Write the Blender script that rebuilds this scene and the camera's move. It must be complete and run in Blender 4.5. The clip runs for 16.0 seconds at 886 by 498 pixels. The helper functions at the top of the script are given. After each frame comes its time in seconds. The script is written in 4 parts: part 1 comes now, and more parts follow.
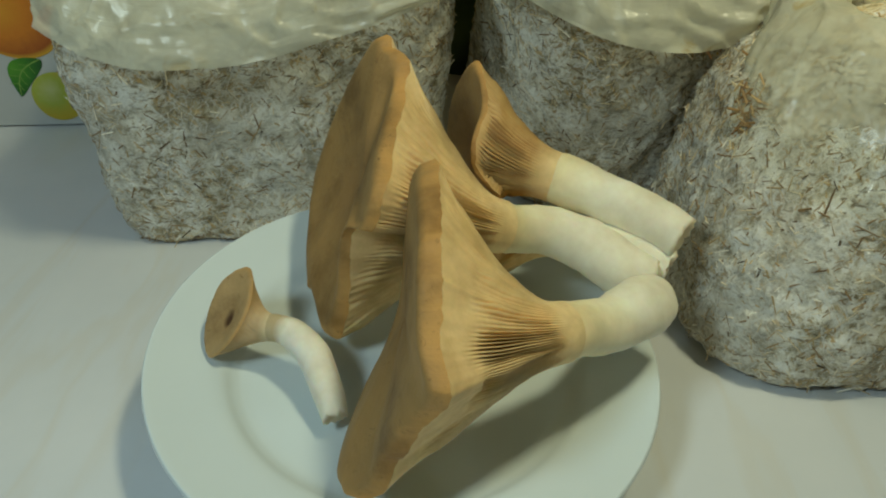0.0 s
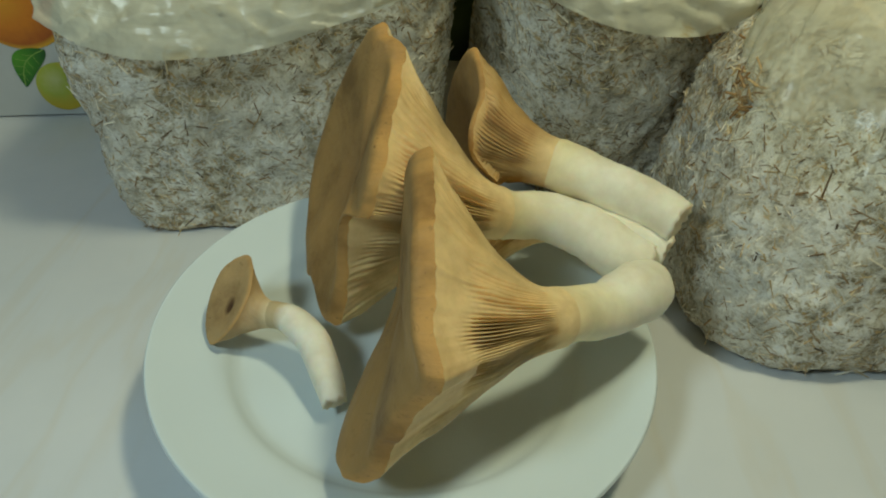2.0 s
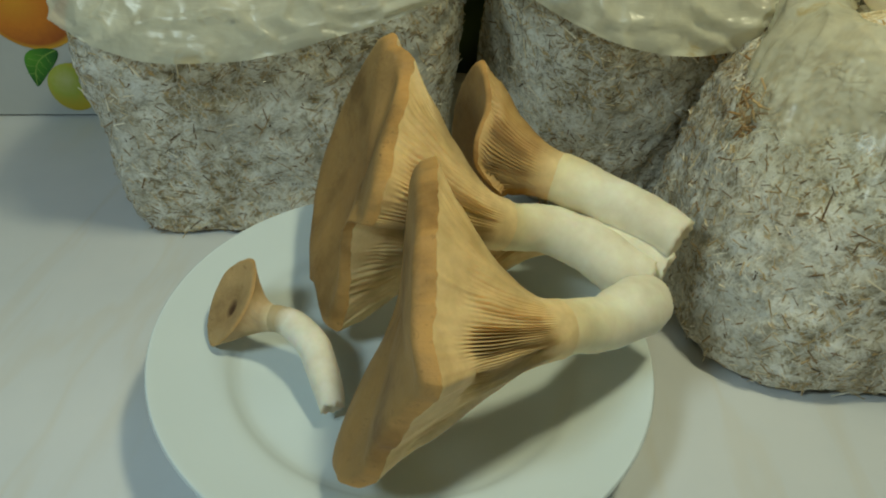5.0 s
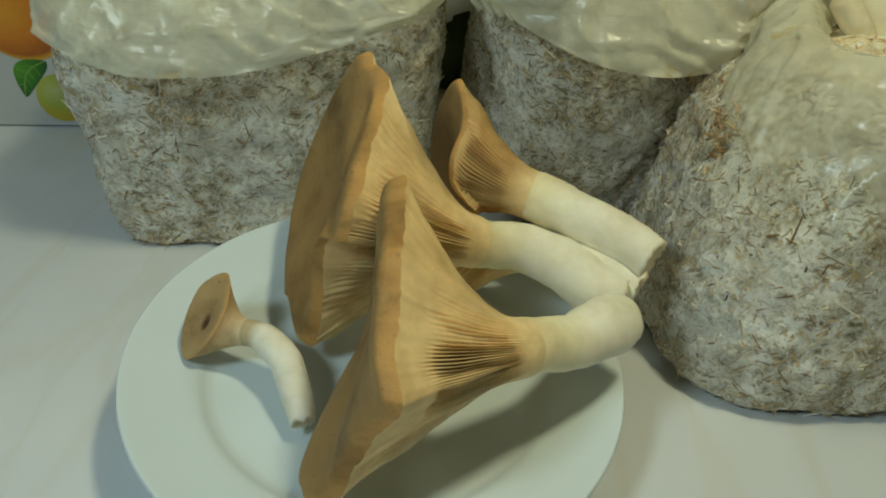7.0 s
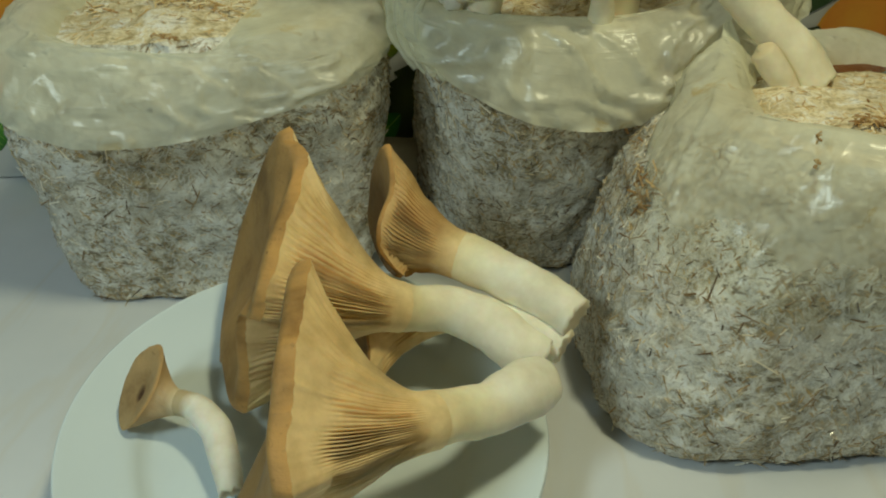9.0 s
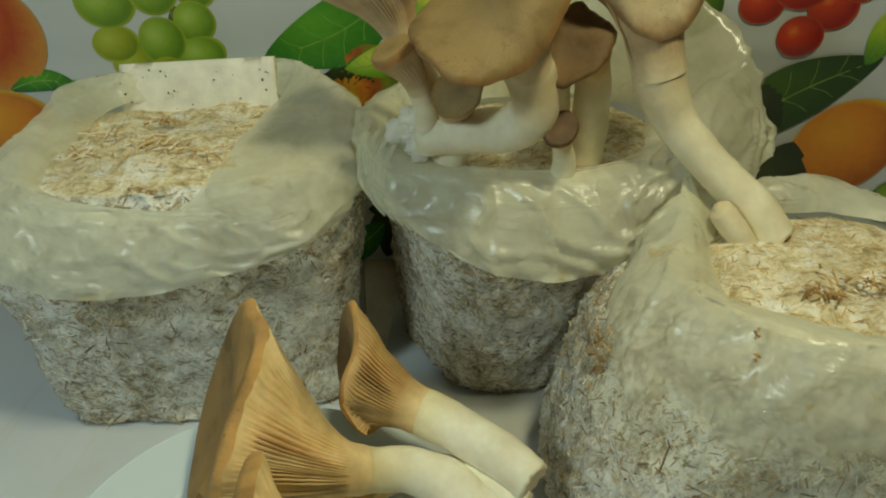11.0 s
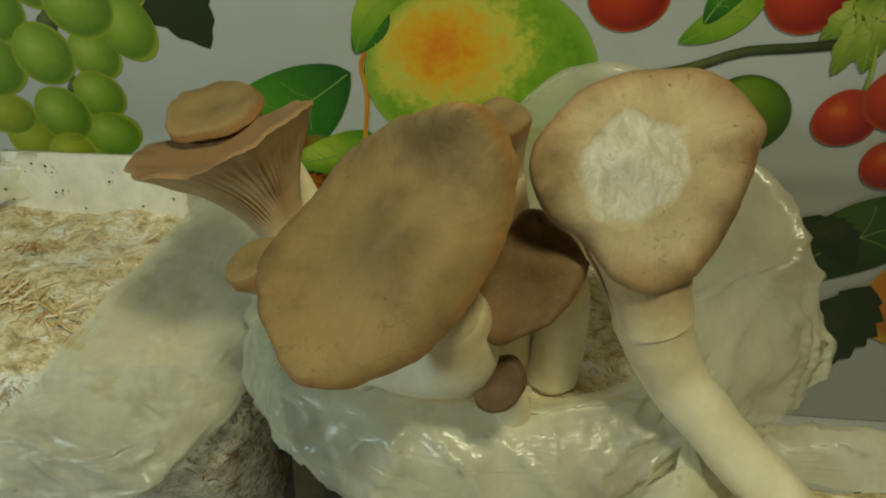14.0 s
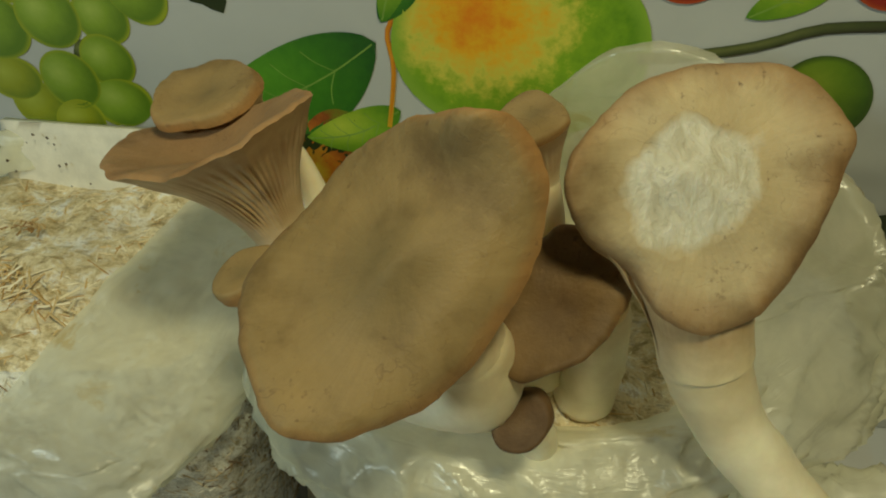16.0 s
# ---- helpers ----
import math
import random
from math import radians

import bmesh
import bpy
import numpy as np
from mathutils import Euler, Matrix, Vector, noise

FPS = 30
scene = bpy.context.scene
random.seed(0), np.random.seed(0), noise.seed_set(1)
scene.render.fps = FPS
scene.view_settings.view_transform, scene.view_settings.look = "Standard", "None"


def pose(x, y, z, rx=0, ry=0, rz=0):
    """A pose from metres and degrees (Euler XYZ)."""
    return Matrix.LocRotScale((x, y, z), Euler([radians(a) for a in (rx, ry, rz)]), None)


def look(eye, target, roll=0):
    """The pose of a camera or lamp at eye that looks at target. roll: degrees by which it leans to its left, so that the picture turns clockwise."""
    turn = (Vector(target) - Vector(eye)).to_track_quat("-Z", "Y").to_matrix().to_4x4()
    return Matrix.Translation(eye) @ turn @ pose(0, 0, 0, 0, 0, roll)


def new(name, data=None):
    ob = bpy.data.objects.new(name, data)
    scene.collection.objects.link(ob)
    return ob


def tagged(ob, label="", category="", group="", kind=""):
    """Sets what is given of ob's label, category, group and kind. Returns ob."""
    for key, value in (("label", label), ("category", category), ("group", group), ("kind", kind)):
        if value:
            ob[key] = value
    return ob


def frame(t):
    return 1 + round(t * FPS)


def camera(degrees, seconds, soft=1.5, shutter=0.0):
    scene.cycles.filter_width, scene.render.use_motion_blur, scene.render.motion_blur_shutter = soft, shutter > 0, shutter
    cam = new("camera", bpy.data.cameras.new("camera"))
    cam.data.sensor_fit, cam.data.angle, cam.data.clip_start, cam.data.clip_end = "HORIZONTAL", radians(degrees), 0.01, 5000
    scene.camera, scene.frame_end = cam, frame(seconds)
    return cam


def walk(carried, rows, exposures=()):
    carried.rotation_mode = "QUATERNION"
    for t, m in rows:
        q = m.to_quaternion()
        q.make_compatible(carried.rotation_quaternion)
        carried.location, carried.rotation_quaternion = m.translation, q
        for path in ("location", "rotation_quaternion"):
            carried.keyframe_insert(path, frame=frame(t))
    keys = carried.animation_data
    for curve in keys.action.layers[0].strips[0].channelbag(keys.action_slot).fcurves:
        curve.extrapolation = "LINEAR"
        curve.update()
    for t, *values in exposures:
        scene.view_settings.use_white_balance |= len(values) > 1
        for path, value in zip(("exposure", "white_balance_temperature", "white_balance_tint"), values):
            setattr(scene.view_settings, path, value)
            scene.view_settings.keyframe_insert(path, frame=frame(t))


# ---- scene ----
cam = camera(56.7, 16.0, 2.0)
METRES, EYE, TILT, LEAN, TURN = 0.42, 0.258, -32.0, 0.0, 0.0
ROWS = [
    (0.0, 0.0, 0.0, 0.0, 0.0, 0.0, -0.0),
    (0.5, 0.0115, 0.0062, 0.0125, -0.0, -0.42, 0.7),
    (1.0, 0.0156, 0.0105, 0.0206, 0.08, -0.99, 0.76),
    (1.5, 0.0183, 0.0085, 0.0203, 0.41, -1.05, 0.8),
    (2.0, 0.0118, -0.0058, 0.0007, 0.66, -0.99, 0.43),
    (2.5, 0.0115, -0.0177, 0.0026, 0.8, -0.94, -0.26),
    (3.0, 0.0185, -0.017, 0.0033, 0.8, -0.16, -0.3),
    (3.5, 0.0177, -0.0131, 0.0015, 0.8, -0.19, -0.3),
    (4.0, 0.0123, -0.0113, 0.0012, 0.85, -0.24, -0.43),
    (6.5, 0.0202, -0.0171, -0.0058, 0.81, 0.37, -2.4),
    (7.0, 0.0377, -0.0191, 0.0042, 0.74, 0.67, -2.01),
    (7.5, 0.073, -0.0184, 0.0285, 0.98, 0.74, -1.12),
    (8.0, 0.1035, -0.024, 0.0343, 1.25, 0.1, -0.54),
    (10.5, 0.1723, -0.067, 0.1803, 2.87, 2.63, -0.4),
    (11.0, 0.1953, -0.0668, 0.2201, 3.05, 2.86, -0.46),
    (11.5, 0.2106, -0.0479, 0.2734, 3.59, 3.02, -0.98),
    (12.0, 0.2336, -0.0055, 0.3585, 4.64, 2.69, -1.66),
    (12.5, 0.2565, 0.0329, 0.4204, 5.69, 2.32, -1.99),
    (13.0, 0.2763, 0.0991, 0.461, 6.17, 1.06, -1.81),
    (13.5, 0.2924, 0.1626, 0.5057, 6.36, -0.25, -2.89),
    (14.0, 0.3159, 0.2382, 0.5417, 8.01, -2.5, -4.71),
    (14.5, 0.3215, 0.2766, 0.55, 8.77, -4.09, -5.18),
    (15.0, 0.3159, 0.2935, 0.5568, 9.56, -4.57, -5.42),
    (15.5, 0.3129, 0.3025, 0.5654, 10.51, -5.32, -6.24),
    (16.0, 0.3148, 0.3302, 0.5814, 11.1, -6.05, -6.28),
]
walk(cam, [(t, pose(0, 0, EYE, TILT, LEAN, TURN) @ pose(METRES * x, METRES * y, METRES * z, 90 + pitch, roll, yaw)) for t, x, y, z, yaw, pitch, roll in ROWS],
     [(0.0, -0.34, 6300, 5), (8.0, -0.34, 6350, 5), (11.0, -0.33, 6450, 4), (13.0, -0.53, 6450, 3), (16.0, -0.42, 6700, 5)])

# ---- world and lights ----
world = bpy.data.worlds.new("room_air")
scene.world = world
world.use_nodes = True
world.node_tree.nodes["Background"].inputs[0].default_value = (0.82, 0.92, 0.86, 1)
world.node_tree.nodes["Background"].inputs[1].default_value = 0.006


def area_lamp(name, eye, target, size, size_y, watts, colour):
    data = bpy.data.lights.new(name, "AREA")
    data.shape, data.size, data.size_y, data.energy, data.color = "RECTANGLE", size, size_y, watts, colour
    ob = new(name, data)
    ob.matrix_world = look(eye, target)
    return ob


# unseen cool light added front left, aimed by the shadows; no window is built
area_lamp("cool_left_light", (-0.34, -0.16, 0.60), (0.0, 0.34, 0.05), 0.13, 0.13, 2.5, (0.78, 0.95, 0.94))
# unseen warm light added above right; its fixture is unknown and not modelled
area_lamp("warm_right_light", (0.25, 0.15, 0.80), (0.04, 0.36, 0.10), 0.08, 0.08, 3.2, (0.98, 0.91, 0.57))


# ---- materials ----
class Nodes:
    """A small helper that writes a node material line by line."""

    def __init__(self, name):
        self.m = bpy.data.materials.new(name)
        self.m.use_nodes = True
        self.t = self.m.node_tree
        self.bsdf = self.t.nodes["Principled BSDF"]
        self.out = self.t.nodes["Material Output"]

    def add(self, kind, **props):
        n = self.t.nodes.new(kind)
        for k, v in props.items():
            setattr(n, k, v)
        return n

    def link(self, a, b):
        self.t.links.new(a, b)

    def coords(self, which="Object", scale=(1, 1, 1), rot=(0, 0, 0)):
        c = self.add("ShaderNodeTexCoord")
        mp = self.add("ShaderNodeMapping")
        mp.inputs["Scale"].default_value = scale
        mp.inputs["Rotation"].default_value = rot
        self.link(c.outputs[which], mp.inputs[0])
        return mp.outputs[0]

    def turned(self, rot, scale):
        first = self.coords("Object", (1, 1, 1), rot)
        second = self.add("ShaderNodeMapping")
        second.inputs["Scale"].default_value = scale
        self.link(first, second.inputs[0])
        return second.outputs[0]

    def noise(self, vec, scale, detail=4, rough=0.55, distort=0.0):
        n = self.add("ShaderNodeTexNoise")
        n.inputs["Scale"].default_value, n.inputs["Detail"].default_value = scale, detail
        n.inputs["Roughness"].default_value, n.inputs["Distortion"].default_value = rough, distort
        self.link(vec, n.inputs["Vector"])
        return n.outputs["Fac"]

    def ramp(self, fac, stops, mode="LINEAR"):
        r = self.add("ShaderNodeValToRGB")
        r.color_ramp.interpolation = mode
        els = r.color_ramp.elements
        while len(els) < len(stops):
            els.new(0.5)
        for e, (p, c) in zip(els, stops):
            e.position = p
            e.color = (*c, 1) if len(c) == 3 else c
        self.link(fac, r.inputs[0])
        return r.outputs[0]

    def mix(self, fac, a, b, blend="MIX"):
        n = self.add("ShaderNodeMix", data_type="RGBA", blend_type=blend)
        for sock, v in ((n.inputs[0], fac), (n.inputs[6], a), (n.inputs[7], b)):
            if isinstance(v, (int, float)):
                sock.default_value = v
            elif isinstance(v, tuple):
                sock.default_value = (*v, 1)
            else:
                self.link(v, sock)
        return n.outputs[2]

    def math(self, op, a, b=0.0):
        n = self.add("ShaderNodeMath", operation=op)
        for sock, v in zip(n.inputs, (a, b)):
            if isinstance(v, (int, float)):
                sock.default_value = v
            else:
                self.link(v, sock)
        return n.outputs[0]

    def bump(self, height, strength, dist):
        b = self.add("ShaderNodeBump")
        b.inputs["Strength"].default_value, b.inputs["Distance"].default_value = strength, dist
        self.link(height, b.inputs["Height"])
        return b.outputs[0]

    def done(self, colour, rough=0.6, normal=None, sss=0.0, spec=0.5):
        if isinstance(colour, tuple):
            self.bsdf.inputs["Base Color"].default_value = (*colour, 1)
        else:
            self.link(colour, self.bsdf.inputs["Base Color"])
        if isinstance(rough, (int, float)):
            self.bsdf.inputs["Roughness"].default_value = rough
        else:
            self.link(rough, self.bsdf.inputs["Roughness"])
        if normal is not None:
            self.link(normal, self.bsdf.inputs["Normal"])
        self.bsdf.inputs["Specular IOR Level"].default_value = spec
        if sss:
            self.bsdf.inputs["Subsurface Weight"].default_value = sss
            self.bsdf.inputs["Subsurface Radius"].default_value = (1.0, 0.6, 0.3)
            self.bsdf.inputs["Subsurface Scale"].default_value = 0.003
        return self.m


def uv_axis(n, axis):
    c = n.add("ShaderNodeTexCoord")
    s = n.add("ShaderNodeSeparateXYZ")
    n.link(c.outputs["UV"], s.inputs[0])
    return s.outputs[axis]


def mat_cap(name, rim, mid, navel, dark, step=(0.55, 0.95), ragged=0.24, band=0.15, torn=False):
    """Cap skin: UV v runs from the margin (0) to the navel (1)."""
    n = Nodes(name)
    v = uv_axis(n, 1)
    o = n.coords()
    wob = n.math("ADD", v, n.math("MULTIPLY", n.math("SUBTRACT", n.noise(o, 60, 3), 0.5), ragged))
    base = n.ramp(wob, [(0.0, rim), (band, mid), (step[0], mid), (step[1], navel)])
    cloud = n.ramp(n.noise(o, 38, 5, 0.6), [(0.32, (0.60, 0.56, 0.50)), (0.48, (0.95, 0.94, 0.92)), (0.68, (1.14, 1.12, 1.08))])
    col = n.mix(1.0, base, cloud, "MULTIPLY")
    specks = n.ramp(n.noise(o, 420, 3, 0.6), [(0.62, (0, 0, 0)), (0.74, (1, 1, 1))])
    patch = n.ramp(n.noise(o, 70, 2), [(0.42, (0, 0, 0)), (0.60, (1, 1, 1))])
    col = n.mix(n.math("MULTIPLY", n.math("MULTIPLY", specks, patch), 0.75), col, dark)
    fibre = n.noise(o, 900, 3, 0.7)
    rays = n.noise(n.coords("UV", (70, 2.2, 1)), 1.0, 4, 0.65, 0.4)
    col = n.mix(1.0, col, n.ramp(rays, [(0.32, (0.95, 0.94, 0.92)), (0.62, (1.02, 1.02, 1.02))]), "MULTIPLY")
    crack = n.math("ABSOLUTE", n.math("SUBTRACT", n.noise(n.coords("Object", (1, 1, 1.6)), 85, 3, 0.6, 0.6), 0.5))
    crack = n.math("MULTIPLY", n.ramp(crack, [(0.0, (1, 1, 1)), (0.012, (0, 0, 0))]), n.ramp(n.noise(o, 45, 2), [(0.52, (0, 0, 0)), (0.64, (1, 1, 1))]))
    col = n.mix(n.math("MULTIPLY", crack, 0.55), col, dark)
    fibre = n.math("ADD", fibre, n.math("MULTIPLY", rays, 0.5))
    if torn:
        inner = n.ramp(wob, [(step[0], (0, 0, 0)), (step[1], (1, 1, 1))])
        rag = n.noise(n.coords("Object", (1, 1, 0.45), (0.3, 0.2, 0.5)), 210, 5, 0.65, 0.8)
        col = n.mix(n.math("MULTIPLY", inner, 0.45), col, n.ramp(rag, [(0.38, (0.46, 0.42, 0.31)), (0.52, (0.66, 0.63, 0.52)), (0.66, (0.80, 0.79, 0.72))]))
        fibre = n.math("ADD", fibre, n.math("MULTIPLY", n.math("MULTIPLY", inner, rag), 9.0))
    return n.done(col, 0.62, n.bump(n.math("ADD", fibre, n.math("MULTIPLY", n.noise(o, 160, 4, 0.6), 3.0)), 0.32, 0.0007), 0.12, 0.35)


CAP_TAN = mat_cap("cap_skin_tan", (0.56, 0.31, 0.095), (0.34, 0.205, 0.072), (0.28, 0.165, 0.06), (0.12, 0.06, 0.02))
CAP_GREY = mat_cap("cap_skin_grey_brown", (0.37, 0.195, 0.068), (0.30, 0.205, 0.085), (0.225, 0.16, 0.068), (0.14, 0.08, 0.035))
CAP_DARK = mat_cap("cap_skin_dark_brown", (0.27, 0.155, 0.062), (0.20, 0.12, 0.047), (0.17, 0.10, 0.042), (0.09, 0.05, 0.02))
CAP_PALE = mat_cap("cap_skin_pale", (0.30, 0.175, 0.075), (0.49, 0.39, 0.23), (0.58, 0.54, 0.42), (0.11, 0.065, 0.035), (0.53, 0.64), 0.50, 0.36, True)
CAP_BROWN = mat_cap("cap_skin_brown", (0.40, 0.23, 0.10), (0.30, 0.18, 0.085), (0.27, 0.165, 0.08), (0.12, 0.065, 0.03))
CAP_DEEP = mat_cap("cap_skin_deep_brown", (0.17, 0.095, 0.04), (0.14, 0.08, 0.035), (0.20, 0.12, 0.055), (0.06, 0.03, 0.015))
# near-black navel: the shade inside its hollow is put into the colour
CAP_SMALL = mat_cap("cap_skin_small", (0.50, 0.30, 0.11), (0.44, 0.30, 0.14), (0.10, 0.05, 0.02), (0.12, 0.06, 0.02), (0.80, 0.92))


def mat_gill(name, rim, mid, stem):
    """Gill side: UV v runs from the margin (0) to the stem (1), u round the cap."""
    n = Nodes(name)
    v = uv_axis(n, 1)
    o = n.coords()
    base = n.ramp(v, [(0.0, rim), (0.25, mid), (0.7, mid), (1.0, stem)])
    cloud = n.ramp(n.noise(o, 90, 4, 0.6), [(0.3, (0.80, 0.74, 0.66)), (0.7, (1.08, 1.06, 1.02))])
    col = n.mix(1.0, base, cloud, "MULTIPLY")
    return n.done(col, 0.65, n.bump(n.noise(o, 700, 3), 0.15, 0.0005), 0.18, 0.3)


GILL_TAN = mat_gill("gills_tan", (0.88, 0.66, 0.34), (0.86, 0.64, 0.33), (0.87, 0.69, 0.38))
GILL_BROWN = mat_gill("gills_brown", (0.74, 0.52, 0.25), (0.52, 0.33, 0.125), (0.84, 0.66, 0.36))
GILL_PALE = mat_gill("gills_pale", (0.52, 0.37, 0.20), (0.56, 0.42, 0.25), (0.76, 0.66, 0.44))


def mat_stem(name, top, foot, fade=(0.19, 0.45), start=None):
    """Stem flesh: UV v runs from the cap (0) to the foot (1)."""
    n = Nodes(name)
    v = uv_axis(n, 1)
    o = n.coords()
    wavy = n.math("ADD", v, n.math("MULTIPLY", n.math("SUBTRACT", n.noise(o, 120, 3), 0.5), 0.10))
    base = n.ramp(wavy, [(0.05, start or top), (fade[0], top), (fade[1], foot), (0.95, foot), (1.0, tuple(c * f for c, f in zip(foot, (0.85, 0.74, 0.58))))])
    cloud = n.ramp(n.noise(o, 65, 5, 0.6), [(0.3, (0.84, 0.80, 0.72)), (0.7, (1.05, 1.05, 1.03))])
    col = n.mix(1.0, base, cloud, "MULTIPLY")
    fib = n.add("ShaderNodeTexCoord")
    mp = n.add("ShaderNodeMapping")
    mp.inputs["Scale"].default_value = (60, 2, 1)
    n.link(fib.outputs["UV"], mp.inputs[0])
    return n.done(col, 0.6, n.bump(n.noise(mp.outputs[0], 3, 4, 0.6), 0.16, 0.0007), 0.22, 0.35)


STEM_WHITE = mat_stem("stem_cream_white", (0.90, 0.82, 0.55), (0.91, 0.88, 0.75), start=(0.87, 0.69, 0.38))
STEM_SMALL = mat_stem("stem_small", (0.55, 0.44, 0.27), (0.90, 0.88, 0.80), (0.22, 0.34))
STEM_BAG = mat_stem("stem_pale_cream", (0.76, 0.65, 0.43), (0.88, 0.82, 0.63))


def mat_substrate(name, light, grey, tan, film):
    """Straw grown through with white mycelium; film: how much tight clear plastic lies over it."""
    n = Nodes(name)
    o = n.coords()
    w = n.noise(o, 105, 6, 0.72, 0.5)
    col = n.ramp(w, [(0.36, tuple(c * 0.7 for c in grey)), (0.455, tuple((x + y) / 2 for x, y in zip(grey, light))), (0.53, light), (0.64, (0.92, 0.91, 0.87))])
    big = n.ramp(n.noise(o, 26, 4, 0.65, 0.4), [(0.38, (0.50, 0.45, 0.35)), (0.50, (0.86, 0.84, 0.79)), (0.60, (1.10, 1.10, 1.10))])
    col = n.mix(1.0 if film else 0.4, col, big, "MULTIPLY")
    fluff = n.ramp(n.noise(n.coords(scale=(1, 1, 1.3), rot=(0.3, 0.1, 0.6)), 48, 5, 0.7, 0.6), [(0.54, (0, 0, 0)), (0.66, (1, 1, 1))])
    col = n.mix(n.math("MULTIPLY", fluff, 0.65), col, (0.90, 0.89, 0.84))
    for turn, size, colour, weight in (((0.1, 0.6, 0.3), 95, tan, 0.8), ((0.4, -0.8, 0.2), 85, (0.32, 0.21, 0.09), 0.85), ((0.2, 1.45, 0.5), 100, (0.17, 0.125, 0.06), 0.85), ((1.2, 0.2, 0.9), 90, (0.40, 0.32, 0.17), 0.75)):
        fleck = n.ramp(n.noise(n.turned(turn, (4.5, 4.5, 1.0)), size, 2, 0.5, 0.2), [(0.60, (0, 0, 0)), (0.67, (1, 1, 1))])
        col = n.mix(n.math("MULTIPLY", fleck, weight if film else 0.45 * weight), col, colour)
    if film:
        # white lines: creased film, with its streak highlights put into the colour
        for turn, size in (((0.2, 0.5, 0.2), 34), ((0.3, -0.9, 0.9), 42)):
            fold = n.math("ABSOLUTE", n.math("SUBTRACT", n.noise(n.turned(turn, (2.2, 2.2, 1.0)), size, 3, 0.6, 0.8), 0.5))
            fold = n.ramp(fold, [(0.0, (1, 1, 1)), (0.028, (0, 0, 0))])
            col = n.mix(n.math("MULTIPLY", fold, n.math("MULTIPLY", n.noise(o, 30, 2), 1.1)), col, (0.84, 0.84, 0.80))
    if film:
        haze = n.ramp(n.noise(o, 20, 4, 0.6, 0.6), [(0.44, (0, 0, 0)), (0.66, (1, 1, 1))])
        col = n.mix(n.math("MULTIPLY", haze, 0.50), col, (0.70, 0.69, 0.62))
    h = n.noise(o, 140, 5, 0.7)
    m = n.done(col, 0.75, n.bump(h, 0.6, 0.003), 0.0, 0.3)
    if film:
        n.bsdf.inputs["Coat Weight"].default_value = film
        n.bsdf.inputs["Coat Roughness"].default_value = 0.15
        n.bsdf.inputs["Coat IOR"].default_value = 1.55
        cr = n.math("ABSOLUTE", n.math("SUBTRACT", n.noise(n.coords(scale=(1, 1, 1.8)), 60, 4, 0.6, 1.5), 0.5))
        n.link(n.bump(cr, 1.0, 0.016), n.bsdf.inputs["Coat Normal"])
    return m


SUBSTRATE = mat_substrate("mycelium_straw_under_film", (0.82, 0.79, 0.68), (0.29, 0.24, 0.13), (0.52, 0.33, 0.10), 1.0)
SUBSTRATE_TOP = mat_substrate("mycelium_crust", (0.82, 0.72, 0.49), (0.60, 0.48, 0.26), (0.56, 0.38, 0.15), 0.0)


def mat_straw(name, stops):
    n = Nodes(name)
    r = n.add("ShaderNodeNewGeometry").outputs["Random Per Island"]
    col = n.ramp(r, stops)
    return n.done(col, 0.6)


STRAW = mat_straw("straw_bits", [(0.0, (0.08, 0.055, 0.028)), (0.10, (0.20, 0.12, 0.05)), (0.30, (0.33, 0.22, 0.10)), (0.55, (0.49, 0.37, 0.19)), (0.76, (0.70, 0.58, 0.36)), (1.0, (0.86, 0.82, 0.70))])
STRAW_GOLD = mat_straw("golden_straw_bits", [(0.0, (0.40, 0.22, 0.07)), (0.2, (0.58, 0.38, 0.14)), (0.6, (0.74, 0.60, 0.34)), (1.0, (0.86, 0.80, 0.62))])


